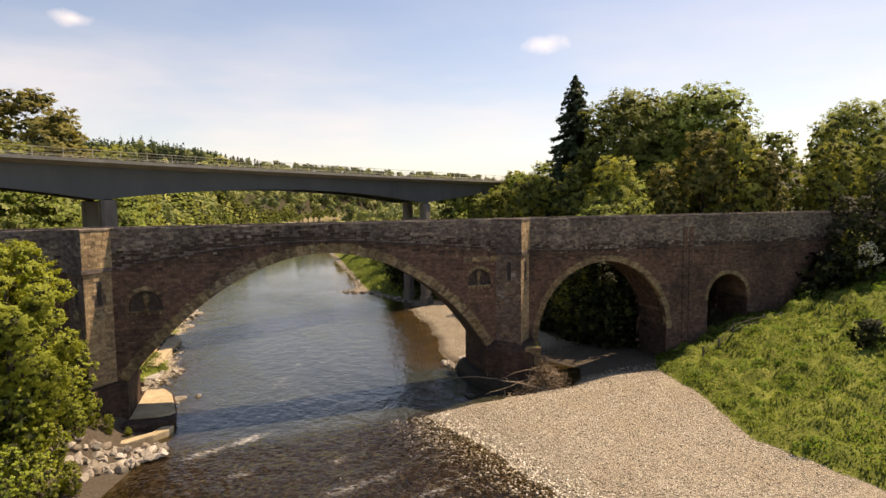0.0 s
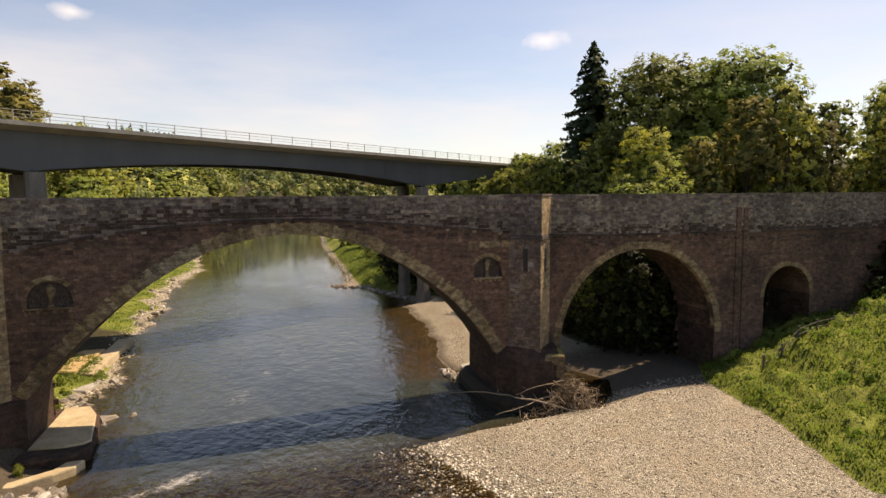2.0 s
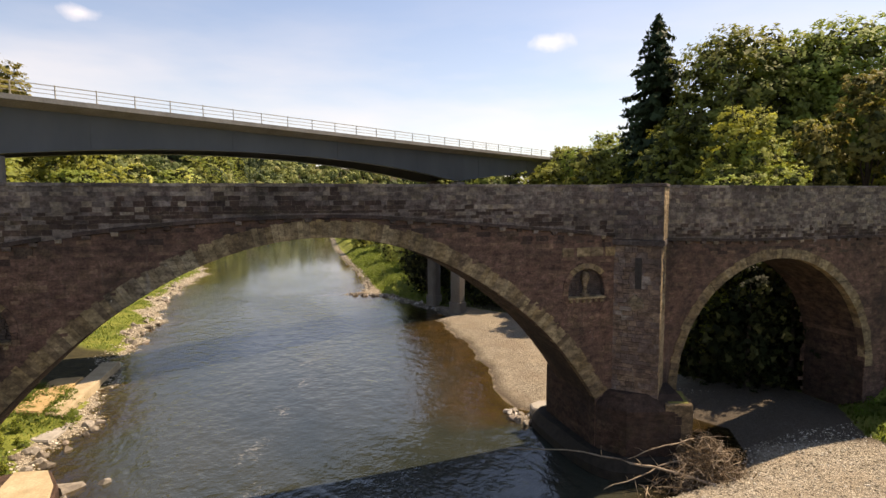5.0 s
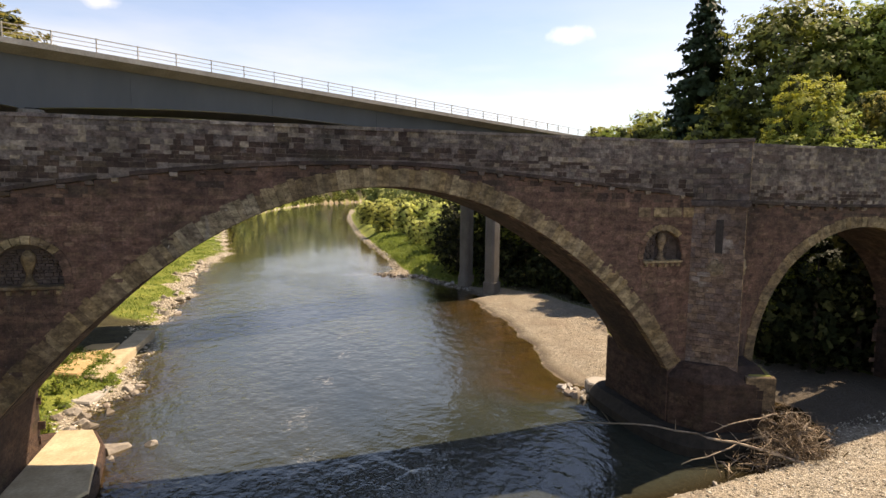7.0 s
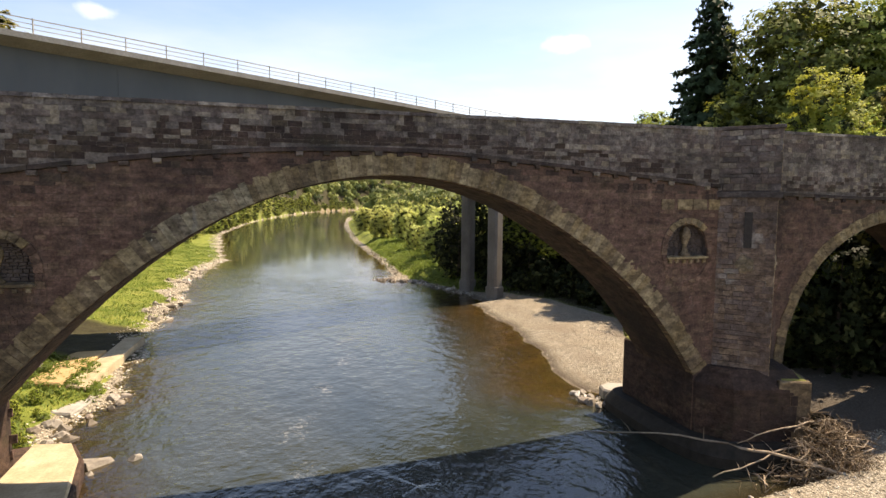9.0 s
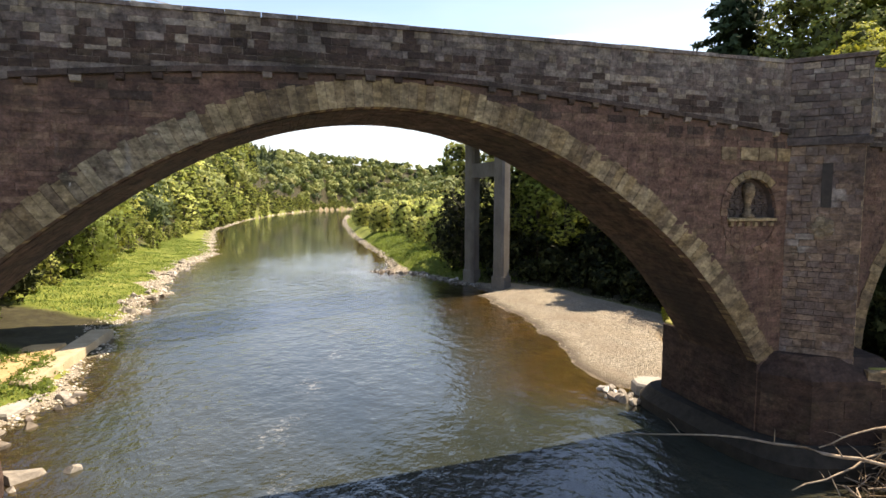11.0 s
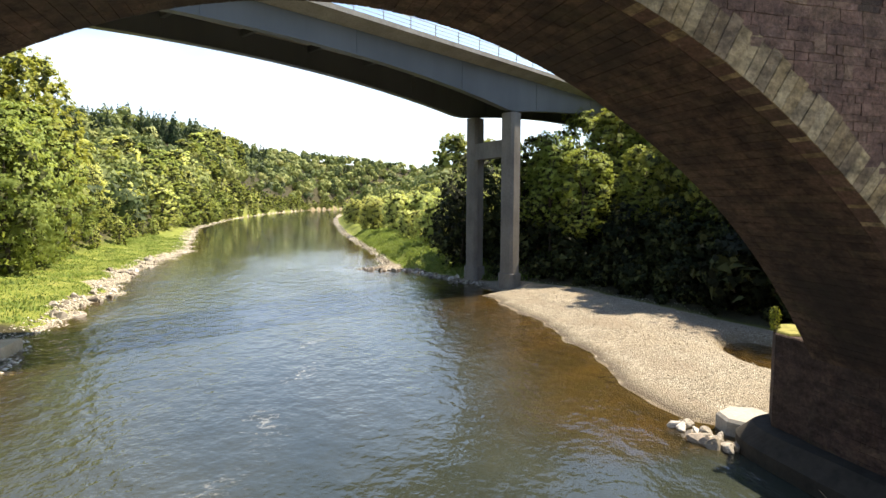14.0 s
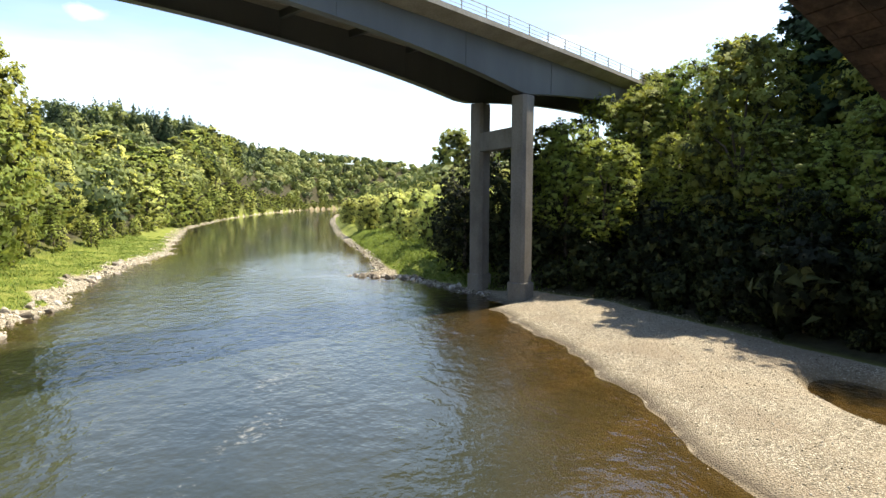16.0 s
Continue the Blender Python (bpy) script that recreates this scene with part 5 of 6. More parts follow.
def broad_tree(name, label, category, leaf, height, width, start, count, leaves, size, seed, limbs=9, at=(0, 0, 0), group="", lobes=None, small=(0.30, 0.5), fill=0.15, tuft=14):
    r, nr = random.Random(seed), np.random.default_rng(seed)
    lobes = lobes or crown_lobes(r, height, width, start, count, 0.9, small)
    t = thing(name, label, category, group, at=at)
    part("trunk", trunk_build(r, height * 0.78, max(0.12, width * 0.055), lobes, limbs), M_BARK, t, smooth=True)
    p, d = lobes_points(lobes, leaves, nr, fill, tuft)
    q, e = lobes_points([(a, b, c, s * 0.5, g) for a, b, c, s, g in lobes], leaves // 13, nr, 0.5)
    d = 0.55 * d + (p - np.array((0, 0, height * 0.48))) / np.array((width, width, height * 0.5))
    v, f, n = leaf_quads(p, d, size, nr, 0.6)
    crown = new("crown", array_mesh("crown", v, f, LEAF[leaf], None, n))
    crown.parent = t
    # a darker inner layer, its colour standing in for shade between leaf tufts
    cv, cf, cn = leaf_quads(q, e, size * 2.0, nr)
    inner = new("inner_foliage", array_mesh("inner_foliage", cv, cf, M_INNER_SHADE))
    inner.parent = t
    tagged(inner, "inner leaves and twigs, their dark colour painting shade", kind="stuff")
    return t


def spruce_tree(name, label, height, width, seed, at, tiers=40):
    r, nr = random.Random(seed), np.random.default_rng(seed)
    t = thing(name, label, "conifer", at=at)
    b = Build()
    b.tube([(0, 0, -0.8), (0, 0, height * 0.5), (0, 0, height)], [0.5, 0.3, 0.03], 8)
    part("trunk", b, M_BARK, t, smooth=True)
    pts, nrm = [], []
    for i in range(tiers):
        u = i / (tiers - 1)
        z = height * (0.04 + 0.96 * u)
        reach = width * (1 - u) ** 0.6 * r.uniform(0.8, 1.15) + 0.25
        for k in range(int(16 * (1 - u)) + 7):
            ang = r.uniform(0, 2 * math.pi)
            rr = reach * r.uniform(0.7, 1.1)
            n = max(7, int(rr * 15))
            s = np.linspace(0.1, 1, n)
            px = np.stack([np.cos(ang) * rr * s, np.sin(ang) * rr * s, z - rr * 0.35 * s ** 1.6 + rr * 0.12 * s ** 4], 1)
            px += nr.normal(0, 0.16, px.shape)
            pts.append(px)
            nrm.append(np.tile((math.cos(ang) * 0.8, math.sin(ang) * 0.8, 0.6), (n, 1)))
    p, d = np.concatenate(pts), np.concatenate(nrm)
    v, f, n = leaf_quads(p, d, 0.5, nr, 0.6)
    c = new("crown", array_mesh("crown", v, f, LEAF["spruce"], None, n))
    c.parent = t
    return t


def height_at(x, y):
    return float(land(np.array([float(x)]), np.array([float(y)]))[0][0])


def clear_of_gravel(x, y):
    return x < 0 or y < 8 or y > 56 or x > float(gravel_limit(y)) + 1.5


def plant(proto, x, y, scale=1.0, turn=0.0, tall=1.0, sink=0.2, z=None):
    z = height_at(x, y) if z is None else z
    s = proto.scale
    return copy_thing(proto, Matrix.LocRotScale((x, y, z - sink), Euler((0, 0, turn)), (scale / s.x, scale / s.y, scale * tall / s.z)))


spruce_tree("spruce_tree", "tall dark spruce on the wooded bank", 41.6 - height_at(48.6, 38.7), 7.3, 3, (48.6, 38.7, height_at(48.6, 38.7)))
# the large trees behind the bridge, each 10 m tall as built
oak = broad_tree("oak_tree", "large dark green oak with a broad crown", "tree", "dark", 10, 3.4, 2.2, 56, 24000, 0.120, 11, at=(53.5, 30, 0), small=(0.26, 0.38))
lime = broad_tree("broadleaf_tree", "green broadleaf tree with a full crown", "tree", "olive", 10, 3.1, 1.2, 52, 11000, 0.142, 12, at=(36, 48, 0), small=(0.17, 0.30))
ash = broad_tree("broadleaf_tree", "tall green broadleaf tree on the river bank", "tree", "bankside", 10, 2.8, 2.2, 54, 19000, 0.096, 13, at=(38, 36, 0), small=(0.17, 0.30))
golden = broad_tree("yellow_leaved_tree", "bright yellow-green rounded tree beside the bridge", "tree", "yellow", 10, 2.5, 1.2, 40, 30000, 0.078, 14, at=(41.8, 15.7, 0), small=(0.2, 0.34))
bronze = broad_tree("bronze_leaved_tree", "bronze-green tree behind the bridge", "tree", "brown", 10, 2.6, 1.0, 46, 13500, 0.123, 15, at=(55.3, 12.9, 0), small=(0.18, 0.32))


def settle_first(ob, x, y, top, widen=1.0):
    z = height_at(x, y)
    k = (top - z) / 10
    ob.matrix_basis = Matrix.LocRotScale((x, y, z - 0.3), None, (k * widen, k * widen, k))


settle_first(oak, 54.0, 30, 38.0, 1.15)
settle_first(lime, 39.9, 53.9, 21.9, 1.15)
settle_first(ash, 42.1, 40.7, 24.5, 1.05)
settle_first(golden, 41.8, 15.7, 25.8)
settle_first(bronze, 54.5, 12.9, 29.5)


def more(proto, rows):
    for x, y, top, turn, widen in rows:
        z = height_at(x, y)
        k = (top - z) / 10
        s = proto.scale
        copy_thing(proto, Matrix.LocRotScale((x, y, z - 0.3), Euler((0, 0, turn)), (k * widen / s.x, k * widen / s.y, k / s.z)))


more(oak, ((64, 24, 38.2, 1.7, 1.15), (59.5, 27.5, 36.5, 4.0, 1.1), (98, 24, 37, 0.4, 1.1), (110, 20, 40, 2.4, 1.1), (62.7, 46.2, 24.2, 0.9, 1.1)))
more(lime, ((82, 6, 28.5, 2.0, 1.0), (70, 22, 30, 5.5, 1.1), (68, 13, 29.5, 1.1, 0.9), (73, 8, 27.5, 3.3, 1.0), (88, 10, 31, 5.0, 1.0), (98, 4, 30, 0.2, 1.0), (59, 11.5, 31.0, 0.8, 0.8), (38.3, 38.1, 23.3, 2, 0.9), (48.7, 64.9, 26.6, 3, 0.9), (31.5, 60, 18.6, 1.0, 1.1), (79, 14, 31.5, 4.2, 0.85), (44.3, 29.7, 26.0, 4, 1.05), (50, 16, 25, 1.2, 0.9)))
more(ash, ((38.5, 13.8, 20.0, 0.6, 1.2), (38.5, 17.5, 16.0, 2.6, 1.2), (43.0, 16.0, 23.0, 4.1, 1.1), (30.5, 54, 18.5, 0.2, 1.0), (35.6, 56, 21.5, 2.2, 1.0), (40.5, 55, 23.0, 3.9, 1.0), (45.0, 53, 25.5, 5.2, 1.0), (37, 12.5, 19, 0.9, 1.1), (32.8, 12.0, 13, 3.4, 1.2), (41, 11, 20, 5.0, 1.0), (50.9, 40.7, 28.8, 1, 1.1)))
more(ash, ((32.5, 49.5, 16.0, 1.0, 1.2), (28.0, 57.5, 14.0, 4.0, 1.2), (49.8, 51.7, 27.7, 2, 1.1), (45.4, 58.3, 25.5, 0, 1.1), (36.8, 44.5, 16.1, 0.5, 1.2), (38.2, 34.1, 16.1, 1.5, 1.3), (39.5, 25.8, 17.2, 2.8, 1.2), (32.2, 53.9, 14.5, 4.5, 1.2), (39.9, 30.8, 15.0, 2.2, 1.3), (46.5, 48.4, 23.3, 0.3, 1), (37.7, 45.1, 14.5, 3.9, 1.2), (36.6, 59.4, 16.1, 5.1, 1.1), (49.8, 22.5, 23.3, 2.9, 1)))
more(bronze, ((-51.5, 86, 44.0, 1.0, 1.5), (-49, 97, 40, 3.0, 1.2), (-62, 90, 45, 5.0, 1.2), (47.5, 13.0, 24.0, 2.0, 0.8), (62.5, 9.5, 26.5, 4.4, 0.8)))

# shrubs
shrub = broad_tree("shrub", "dense riverside shrub, dark green leaves painted for deep shade", "shrub", "bank", 4, 2.4, 0.2, 24, 2200, 0.225, 21, 5, (35, 22, height_at(35, 22)), "shrubs on the banks", small=(0.3, 0.5))
willow = broad_tree("willow_bush", "pale green willow bush by the river", "shrub", "willow", 6, 3.0, 0.3, 30, 6500, 0.175, 22, 6, (26, 100, height_at(26, 100)), "willows by the river", small=(0.28, 0.45))
elder = broad_tree("elder_bush", "elder bush with white blossom at the bridge end", "shrub", "olive", 6.6, 2.6, 0.2, 34, 9000, 0.16, 23, 5, (64.0, -2.6, height_at(64.0, -2.6)), small=(0.26, 0.42))
nr = np.random.default_rng(5)
bp, bd = lobes_points([(-0.6, -2.0, 4.4, 1.0, 0.8), (0.4, -2.2, 3.2, 0.9, 0.8), (-1.2, -1.9, 2.6, 0.6, 0.8)], 420, nr, 0.0)
bv, bf, bn = leaf_quads(bp, bd, 0.17, nr, 0.5)
blossom = new("blossom", array_mesh("blossom", bv, bf, LEAF["white"], None, bn))
blossom.parent = elder
r = random.Random(4)
for x, y, k in ((34, 17, 0.7), (36, 30, 1.0), (31, 38, 0.9), (28, 45, 0.8), (30, 49, 1.1), (27, 55, 1.0), (25, 60, 1.0), (40, 20, 1.3), (33, 33, 1.1), (38, 15, 1.2), (44, 12, 1.3), (25, 66, 0.8), (24, 72, 0.9), (30, 66, 1.3), (52, 9, 1.2), (60, 8.5, 1.2), (66, 8.5, 1.3), (57.5, -1.8, 0.7)):
    if clear_of_gravel(x, y):
        plant(shrub, x, y, k * r.uniform(0.9, 1.1), r.uniform(0, 6))
for x, y, k in ((67.5, -3, 1.5), (60.5, -1.6, 1.2), (71, -5, 1.5), (46.5, -17.5, 0.75), (62, 3, 1.3), (70, 0, 1.6), (23.2, 78, 0.7), (32, 24, 1.1), (30.6, 26.4, 0.5), (29.0, 29.5, 0.95), (28.6, 34.6, 0.6), (26.2, 37.0, 0.8), (26.4, 42.6, 1.1), (24.6, 47, 0.5), (32.8, 18, 0.9), (30.6, 31, 1.5), (29.6, 37, 1.4), (28.6, 41, 1.0)):
    if clear_of_gravel(x, y):
        plant(shrub, x, y, k * r.uniform(0.9, 1.1), r.uniform(0, 6))
for x, y, k in ((33, 27, 1.7), (34, 44, 1.5), (37, 52, 1.6), (-24, 8, 0.5), (-26, 18, 0.9), (-28, 30, 1.2), (-25, 3, 0.8), (-30, 44, 1.2), (-27, -8, 1.0), (27.5, 9.5, 1.5), (31, 10, 1.7), (34.5, 10.5, 1.7), (37.8, 9.5, 1.5), (29.5, 13, 1.3)):
    if clear_of_gravel(x, y):
        plant(shrub, x, y, k * r.uniform(0.9, 1.1), r.uniform(0, 6))
thicket = broad_tree("thicket", "thicket on the bank, its shade painted into dark green leaves", "shrub", "bank", 10, 4.2, 0.1, 44, 7000, 0.2, 24, 0, (21.8, 62.5, height_at(21.8, 62.5)), "shrubs on the banks", small=(0.2, 0.34))
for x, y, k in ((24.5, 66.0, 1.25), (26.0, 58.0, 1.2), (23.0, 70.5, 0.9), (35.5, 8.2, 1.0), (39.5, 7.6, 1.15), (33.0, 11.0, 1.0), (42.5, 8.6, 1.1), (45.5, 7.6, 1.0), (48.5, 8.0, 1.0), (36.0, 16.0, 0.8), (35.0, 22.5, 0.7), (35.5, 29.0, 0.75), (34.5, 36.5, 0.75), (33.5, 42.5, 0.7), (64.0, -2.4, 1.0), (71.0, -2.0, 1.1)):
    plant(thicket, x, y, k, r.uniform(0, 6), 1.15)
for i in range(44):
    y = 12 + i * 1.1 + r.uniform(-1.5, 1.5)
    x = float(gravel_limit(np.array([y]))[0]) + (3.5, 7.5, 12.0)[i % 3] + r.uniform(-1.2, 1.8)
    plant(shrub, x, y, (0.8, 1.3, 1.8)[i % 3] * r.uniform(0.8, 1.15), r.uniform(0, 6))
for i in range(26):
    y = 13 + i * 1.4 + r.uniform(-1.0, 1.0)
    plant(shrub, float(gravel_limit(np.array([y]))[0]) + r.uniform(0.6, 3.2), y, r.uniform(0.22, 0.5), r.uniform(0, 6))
for i in range(38):
    y = 84 + i * 5.4 + r.uniform(-3, 3)
    x = float(right_edge(np.array([y]))[0]) + r.uniform(5, 12) + (i % 4) * 6
    plant(willow, x, y, r.uniform(1.0, 1.6) * (1 + (i % 4) * 0.12), r.uniform(0, 6))
broad = broad_tree("broadleaf_tree", "tall green tree beyond the viaduct", "tree", "green", 10, 3.2, 0.8, 20, 6500, 0.24, 31, at=(50, 154, 0), small=(0.28, 0.45))
settle_first(broad, 50, 154, 30)
more(broad, ((62, 140, 26, 1, 1.0), (66, 165, 30, 2, 1.0), (44, 118, 15, 3, 1.1), (38, 104, 13, 0, 1.1), (52, 100, 20, 2.5, 1.0), (46, 84, 20, 1, 1.0), (58, 72, 26, 2, 1.0), (66, 52, 30, 2.2, 1.0), (78, 34, 32, 4.0, 1.0)))

# the tree and shrubs below the old bridge's left end
bank_tree = broad_tree("sycamore_tree", "sunlit sycamore on the near bank by the abutment", "tree", "lush", 13.8, 4.5, 0.3, 70, 70000, 0.115, 41, 8, (-22.9, -11.5, height_at(-22.9, -11.5)), small=(0.17, 0.27), tuft=22)
sapling = broad_tree("sycamore_sapling", "young leafy sycamore on the near bank", "tree", "lush", 6, 2.2, 0.1, 44, 9000, 0.135, 42, 6, (-22.4, -13.4, height_at(-22.4, -13.4)), small=(0.2, 0.32), tuft=20)
for x, y, k, turn in ((-24.2, -16.0, 1.05, 4.0), (-20.9, -11.2, 0.52, 5.1), (-20.8, -14.6, 0.62, 0.7), (-21.6, -17.0, 0.8, 1.9), (-19.6, -13.0, 0.4, 2.7), (-20.6, -7.4, 0.45, 1.0), (-21.6, -4.6, 1.0, 2.0), (-22.4, -9.4, 0.65, 3.0), (-21.6, -6.6, 0.6, 0.4), (-20.3, -5.0, 0.5, 3.3), (-19.2, -4.3, 0.28, 5.5), (-22.8, -3.6, 0.9, 1.3), (-17.9, -3.7, 0.16, 2.3), (-20.6, 10.5, 0.2, 0.3), (-21.2, 12.8, 0.24, 1.6), (-20.3, 13.6, 0.12, 2.2), (-21.0, 15.4, 0.2, 4.0), (-19.4, 8.4, 0.2, 5.0)):
    plant(sapling, x, y, k, turn)

plant(sapling, 15.9, 7.1, 0.12, 1.4, 1.3, z=4.75, sink=0.05)

# left bank: the rows of trees along the meadow
hedge = broad_tree("bank_tree", "leafy green tree at the foot of the hillside", "tree", "green", 10, 3.6, 0.2, 40, 10500, 0.178, 51, 6, (-31, 76, 0), "trees along the riverside meadow", small=(0.28, 0.45))
settle_first(hedge, -32, 74, 22)
more(lime, ((-33, 80, 29, 0.3, 1.0), (-38, 90, 33, 1.1, 1.0)))
more(hedge, ((-31, 66, 19, 3.1, 1.0), (-26.5, 24, 10.5, 0.5, 1.0), (-27.5, 30, 12, 2.0, 1.0), (-31, 36, 16, 4.0, 1.0)))
hazel = broad_tree("bank_tree", "pale green tree at the foot of the hillside", "tree", "willow", 10, 3.8, 0.2, 36, 11000, 0.165, 52, 6, (-36, 100, 0), "trees along the riverside meadow", small=(0.28, 0.45))
settle_first(hazel, -36, 118, 17)
far_hedge = broad_tree("bank_tree", "green tree further along the riverside meadow", "tree", "green", 10, 3.8, 0.2, 24, 1700, 0.43, 53, 3, (-38, 150, 0), "trees along the riverside meadow", small=(0.22, 0.38))
settle_first(far_hedge, -39, 150, 16)
far_hazel = broad_tree("bank_tree", "pale green tree further along the riverside meadow", "tree", "willow", 10, 3.8, 0.2, 24, 1700, 0.43, 54, 3, (-40, 190, 0), "trees along the riverside meadow", small=(0.22, 0.38))
settle_first(far_hazel, -42, 190, 14)
for i in range(90):
    y = 40 + i * 4.4 + r.uniform(-2.5, 2.5)
    row = i % 3
    wide = float(meadow_width(y))
    x = float(left_edge(np.array([y]))[0]) - wide - (3.0 if y < 160 else 1.0) - row * 7 - r.uniform(0, 3)
    z = height_at(x, y)
    h = r.uniform(8, 13) + row * 3.5 + (6 if y < 100 and row else 0)
    if y > 130:
        proto = far_hazel if r.random() < 0.3 else far_hedge
    else:
        proto = hazel if r.random() < 0.3 and y > 90 else hedge
    s = proto.scale
    copy_thing(proto, Matrix.LocRotScale((x, y, z - 0.4), Euler((0, 0, r.uniform(0, 6))), (h / 7.6 / s.x, h / 7.6 / s.y, h / 10 / s.z * r.uniform(0.85, 1.1))))

for i in range(70):
    y = 42 + i * 5.2 + r.uniform(-2, 2)
    wide = float(meadow_width(y))
    x = float(left_edge(np.array([y]))[0]) - wide - r.uniform(-1.5, 1.5)
    h = r.uniform(3.0, 5.5)
    s = far_hedge.scale
    copy_thing(far_hedge if i % 3 else far_hazel, Matrix.LocRotScale((x, y, height_at(x, y) - 0.3), Euler((0, 0, r.uniform(0, 6))), [h / 10 / v for v in (far_hedge if i % 3 else far_hazel).scale]))


bend = broad_tree("bank_tree", "low green tree where the river bends", "tree", "green", 10, 3.8, 0.2, 14, 700, 0.62, 55, 2, (-40, 260, 0), "trees along the riverside meadow", small=(0.3, 0.45))
settle_first(bend, float(left_edge(204.0)) - 4, 204, 12)
for i in range(104):
    y = 206 + i * 5.4 + r.uniform(-2, 2)
    x = float(left_edge(y)) - r.uniform(1.2, 6.5)
    h = r.uniform(5, 10)
    proto = bend
    copy_thing(proto, Matrix.LocRotScale((x, y, height_at(x, y) - 0.4), Euler((0, 0, r.uniform(0, 6))), [h * k / v for k, v in zip((0.15, 0.15, 0.1), proto.scale)]))

# far woods: one mesh of leafy crowns over the hills
def woodland():
    nr = np.random.default_rng(99)
    V, F, T, N = [], [], [], []
    base = 0
    spots = []
    tries = 0
    taken = set()
    while len(spots) < 1900 and tries < 60000:
        tries += 1
        y = nr.uniform(20, 1250) if nr.random() < 0.8 else nr.uniform(20, 420)
        if nr.random() < 0.72:
            x = float(left_edge(np.array([y]))[0]) - float(np.interp(y, (60, 120, 300, 500), (20, 14, 9, 7))) - abs(nr.normal(0, 90)) * nr.random() ** 0.4
        else:
            x = float(right_edge(np.array([y]))[0]) + 45 + abs(nr.normal(0, 120))
        if x > 30 and y < 90:
            continue
        gap = 5.5 if y < 500 else 8.0
        cell = (int(x // gap), int(y // gap))
        if cell in taken:
            continue
        taken.add(cell)
        spots.append((x, y))
    spots += [(nr.uniform(40, 110), nr.uniform(95, 330)) for _ in range(140)]
    sx, sy = np.array(spots).T
    sz = land(sx, sy)[0]
    for x, y, z in zip(sx, sy, sz):
        d = math.hypot(x, y)
        stand = math.sin(x * 0.021 + 0.5) * math.sin(y * 0.013 + 0.9) + 0.3 * math.sin(x * 0.05)
        conifer = nr.random() < (0.75 if z > 27 + 6 * stand and x < 0 and y > 280 else 0.03)
        n = int(np.clip(62000 / (d + 60), 75, 360))
        leaf = 0.45 + d / 400
        if conifer:
            h, w = nr.uniform(12, 20), nr.uniform(3.4, 4.8)
            n = int(n * 1.3)
            u = 1 - np.sqrt(nr.random(n))
            a = nr.uniform(0, 6.283, n)
            rr = w * (1 - u) * (0.55 + 0.6 * ((u * 9) % 1.0)) * nr.uniform(0.75, 1.1, n) + 0.1
            p = np.stack([np.cos(a) * rr, np.sin(a) * rr, h * (0.1 + 0.9 * u)], 1)
            dd = np.stack([np.cos(a), np.sin(a), np.full(n, 0.5)], 1)
            leaf = leaf * (1.2 - 0.7 * u[:, None])
            tint = nr.uniform(0.0, 0.16)
        else:
            h, w = nr.uniform(9, 18), nr.uniform(4.8, 8.6)
            lob = [(0, 0, h * 0.52, w * 0.8, 0.85)] + [(nr.normal(0, w * 0.4), nr.normal(0, w * 0.4), h * nr.uniform(0.55, 0.85), w * nr.uniform(0.3, 0.46), 0.85) for _ in range(4)]
            p, dd = lobes_points(lob, n, nr, 0.05)
            dd = 0.55 * dd + (p - np.array((0, 0, h * 0.5))) / np.array((w, w, h * 0.5))
            tint = np.clip(nr.normal(0.48, 0.24), 0.08, 1.0)
        v, f, nn = leaf_quads(p + np.array([x, y, z - 0.5]), dd, leaf * 1.15, nr, 0.4)
        V.append(v)
        N.append(nn)
        F.append(f + base)
        T.append(np.full(len(v), tint))
        base += len(v)
    ob = new("far_woodland", array_mesh("far_woodland", np.concatenate(V), np.concatenate(F), M_WOODLAND, np.concatenate(T), np.concatenate(N)))
    tagged(ob, "mixed green woodland with conifers on the hills", "woodland", kind="stuff")


woodland()


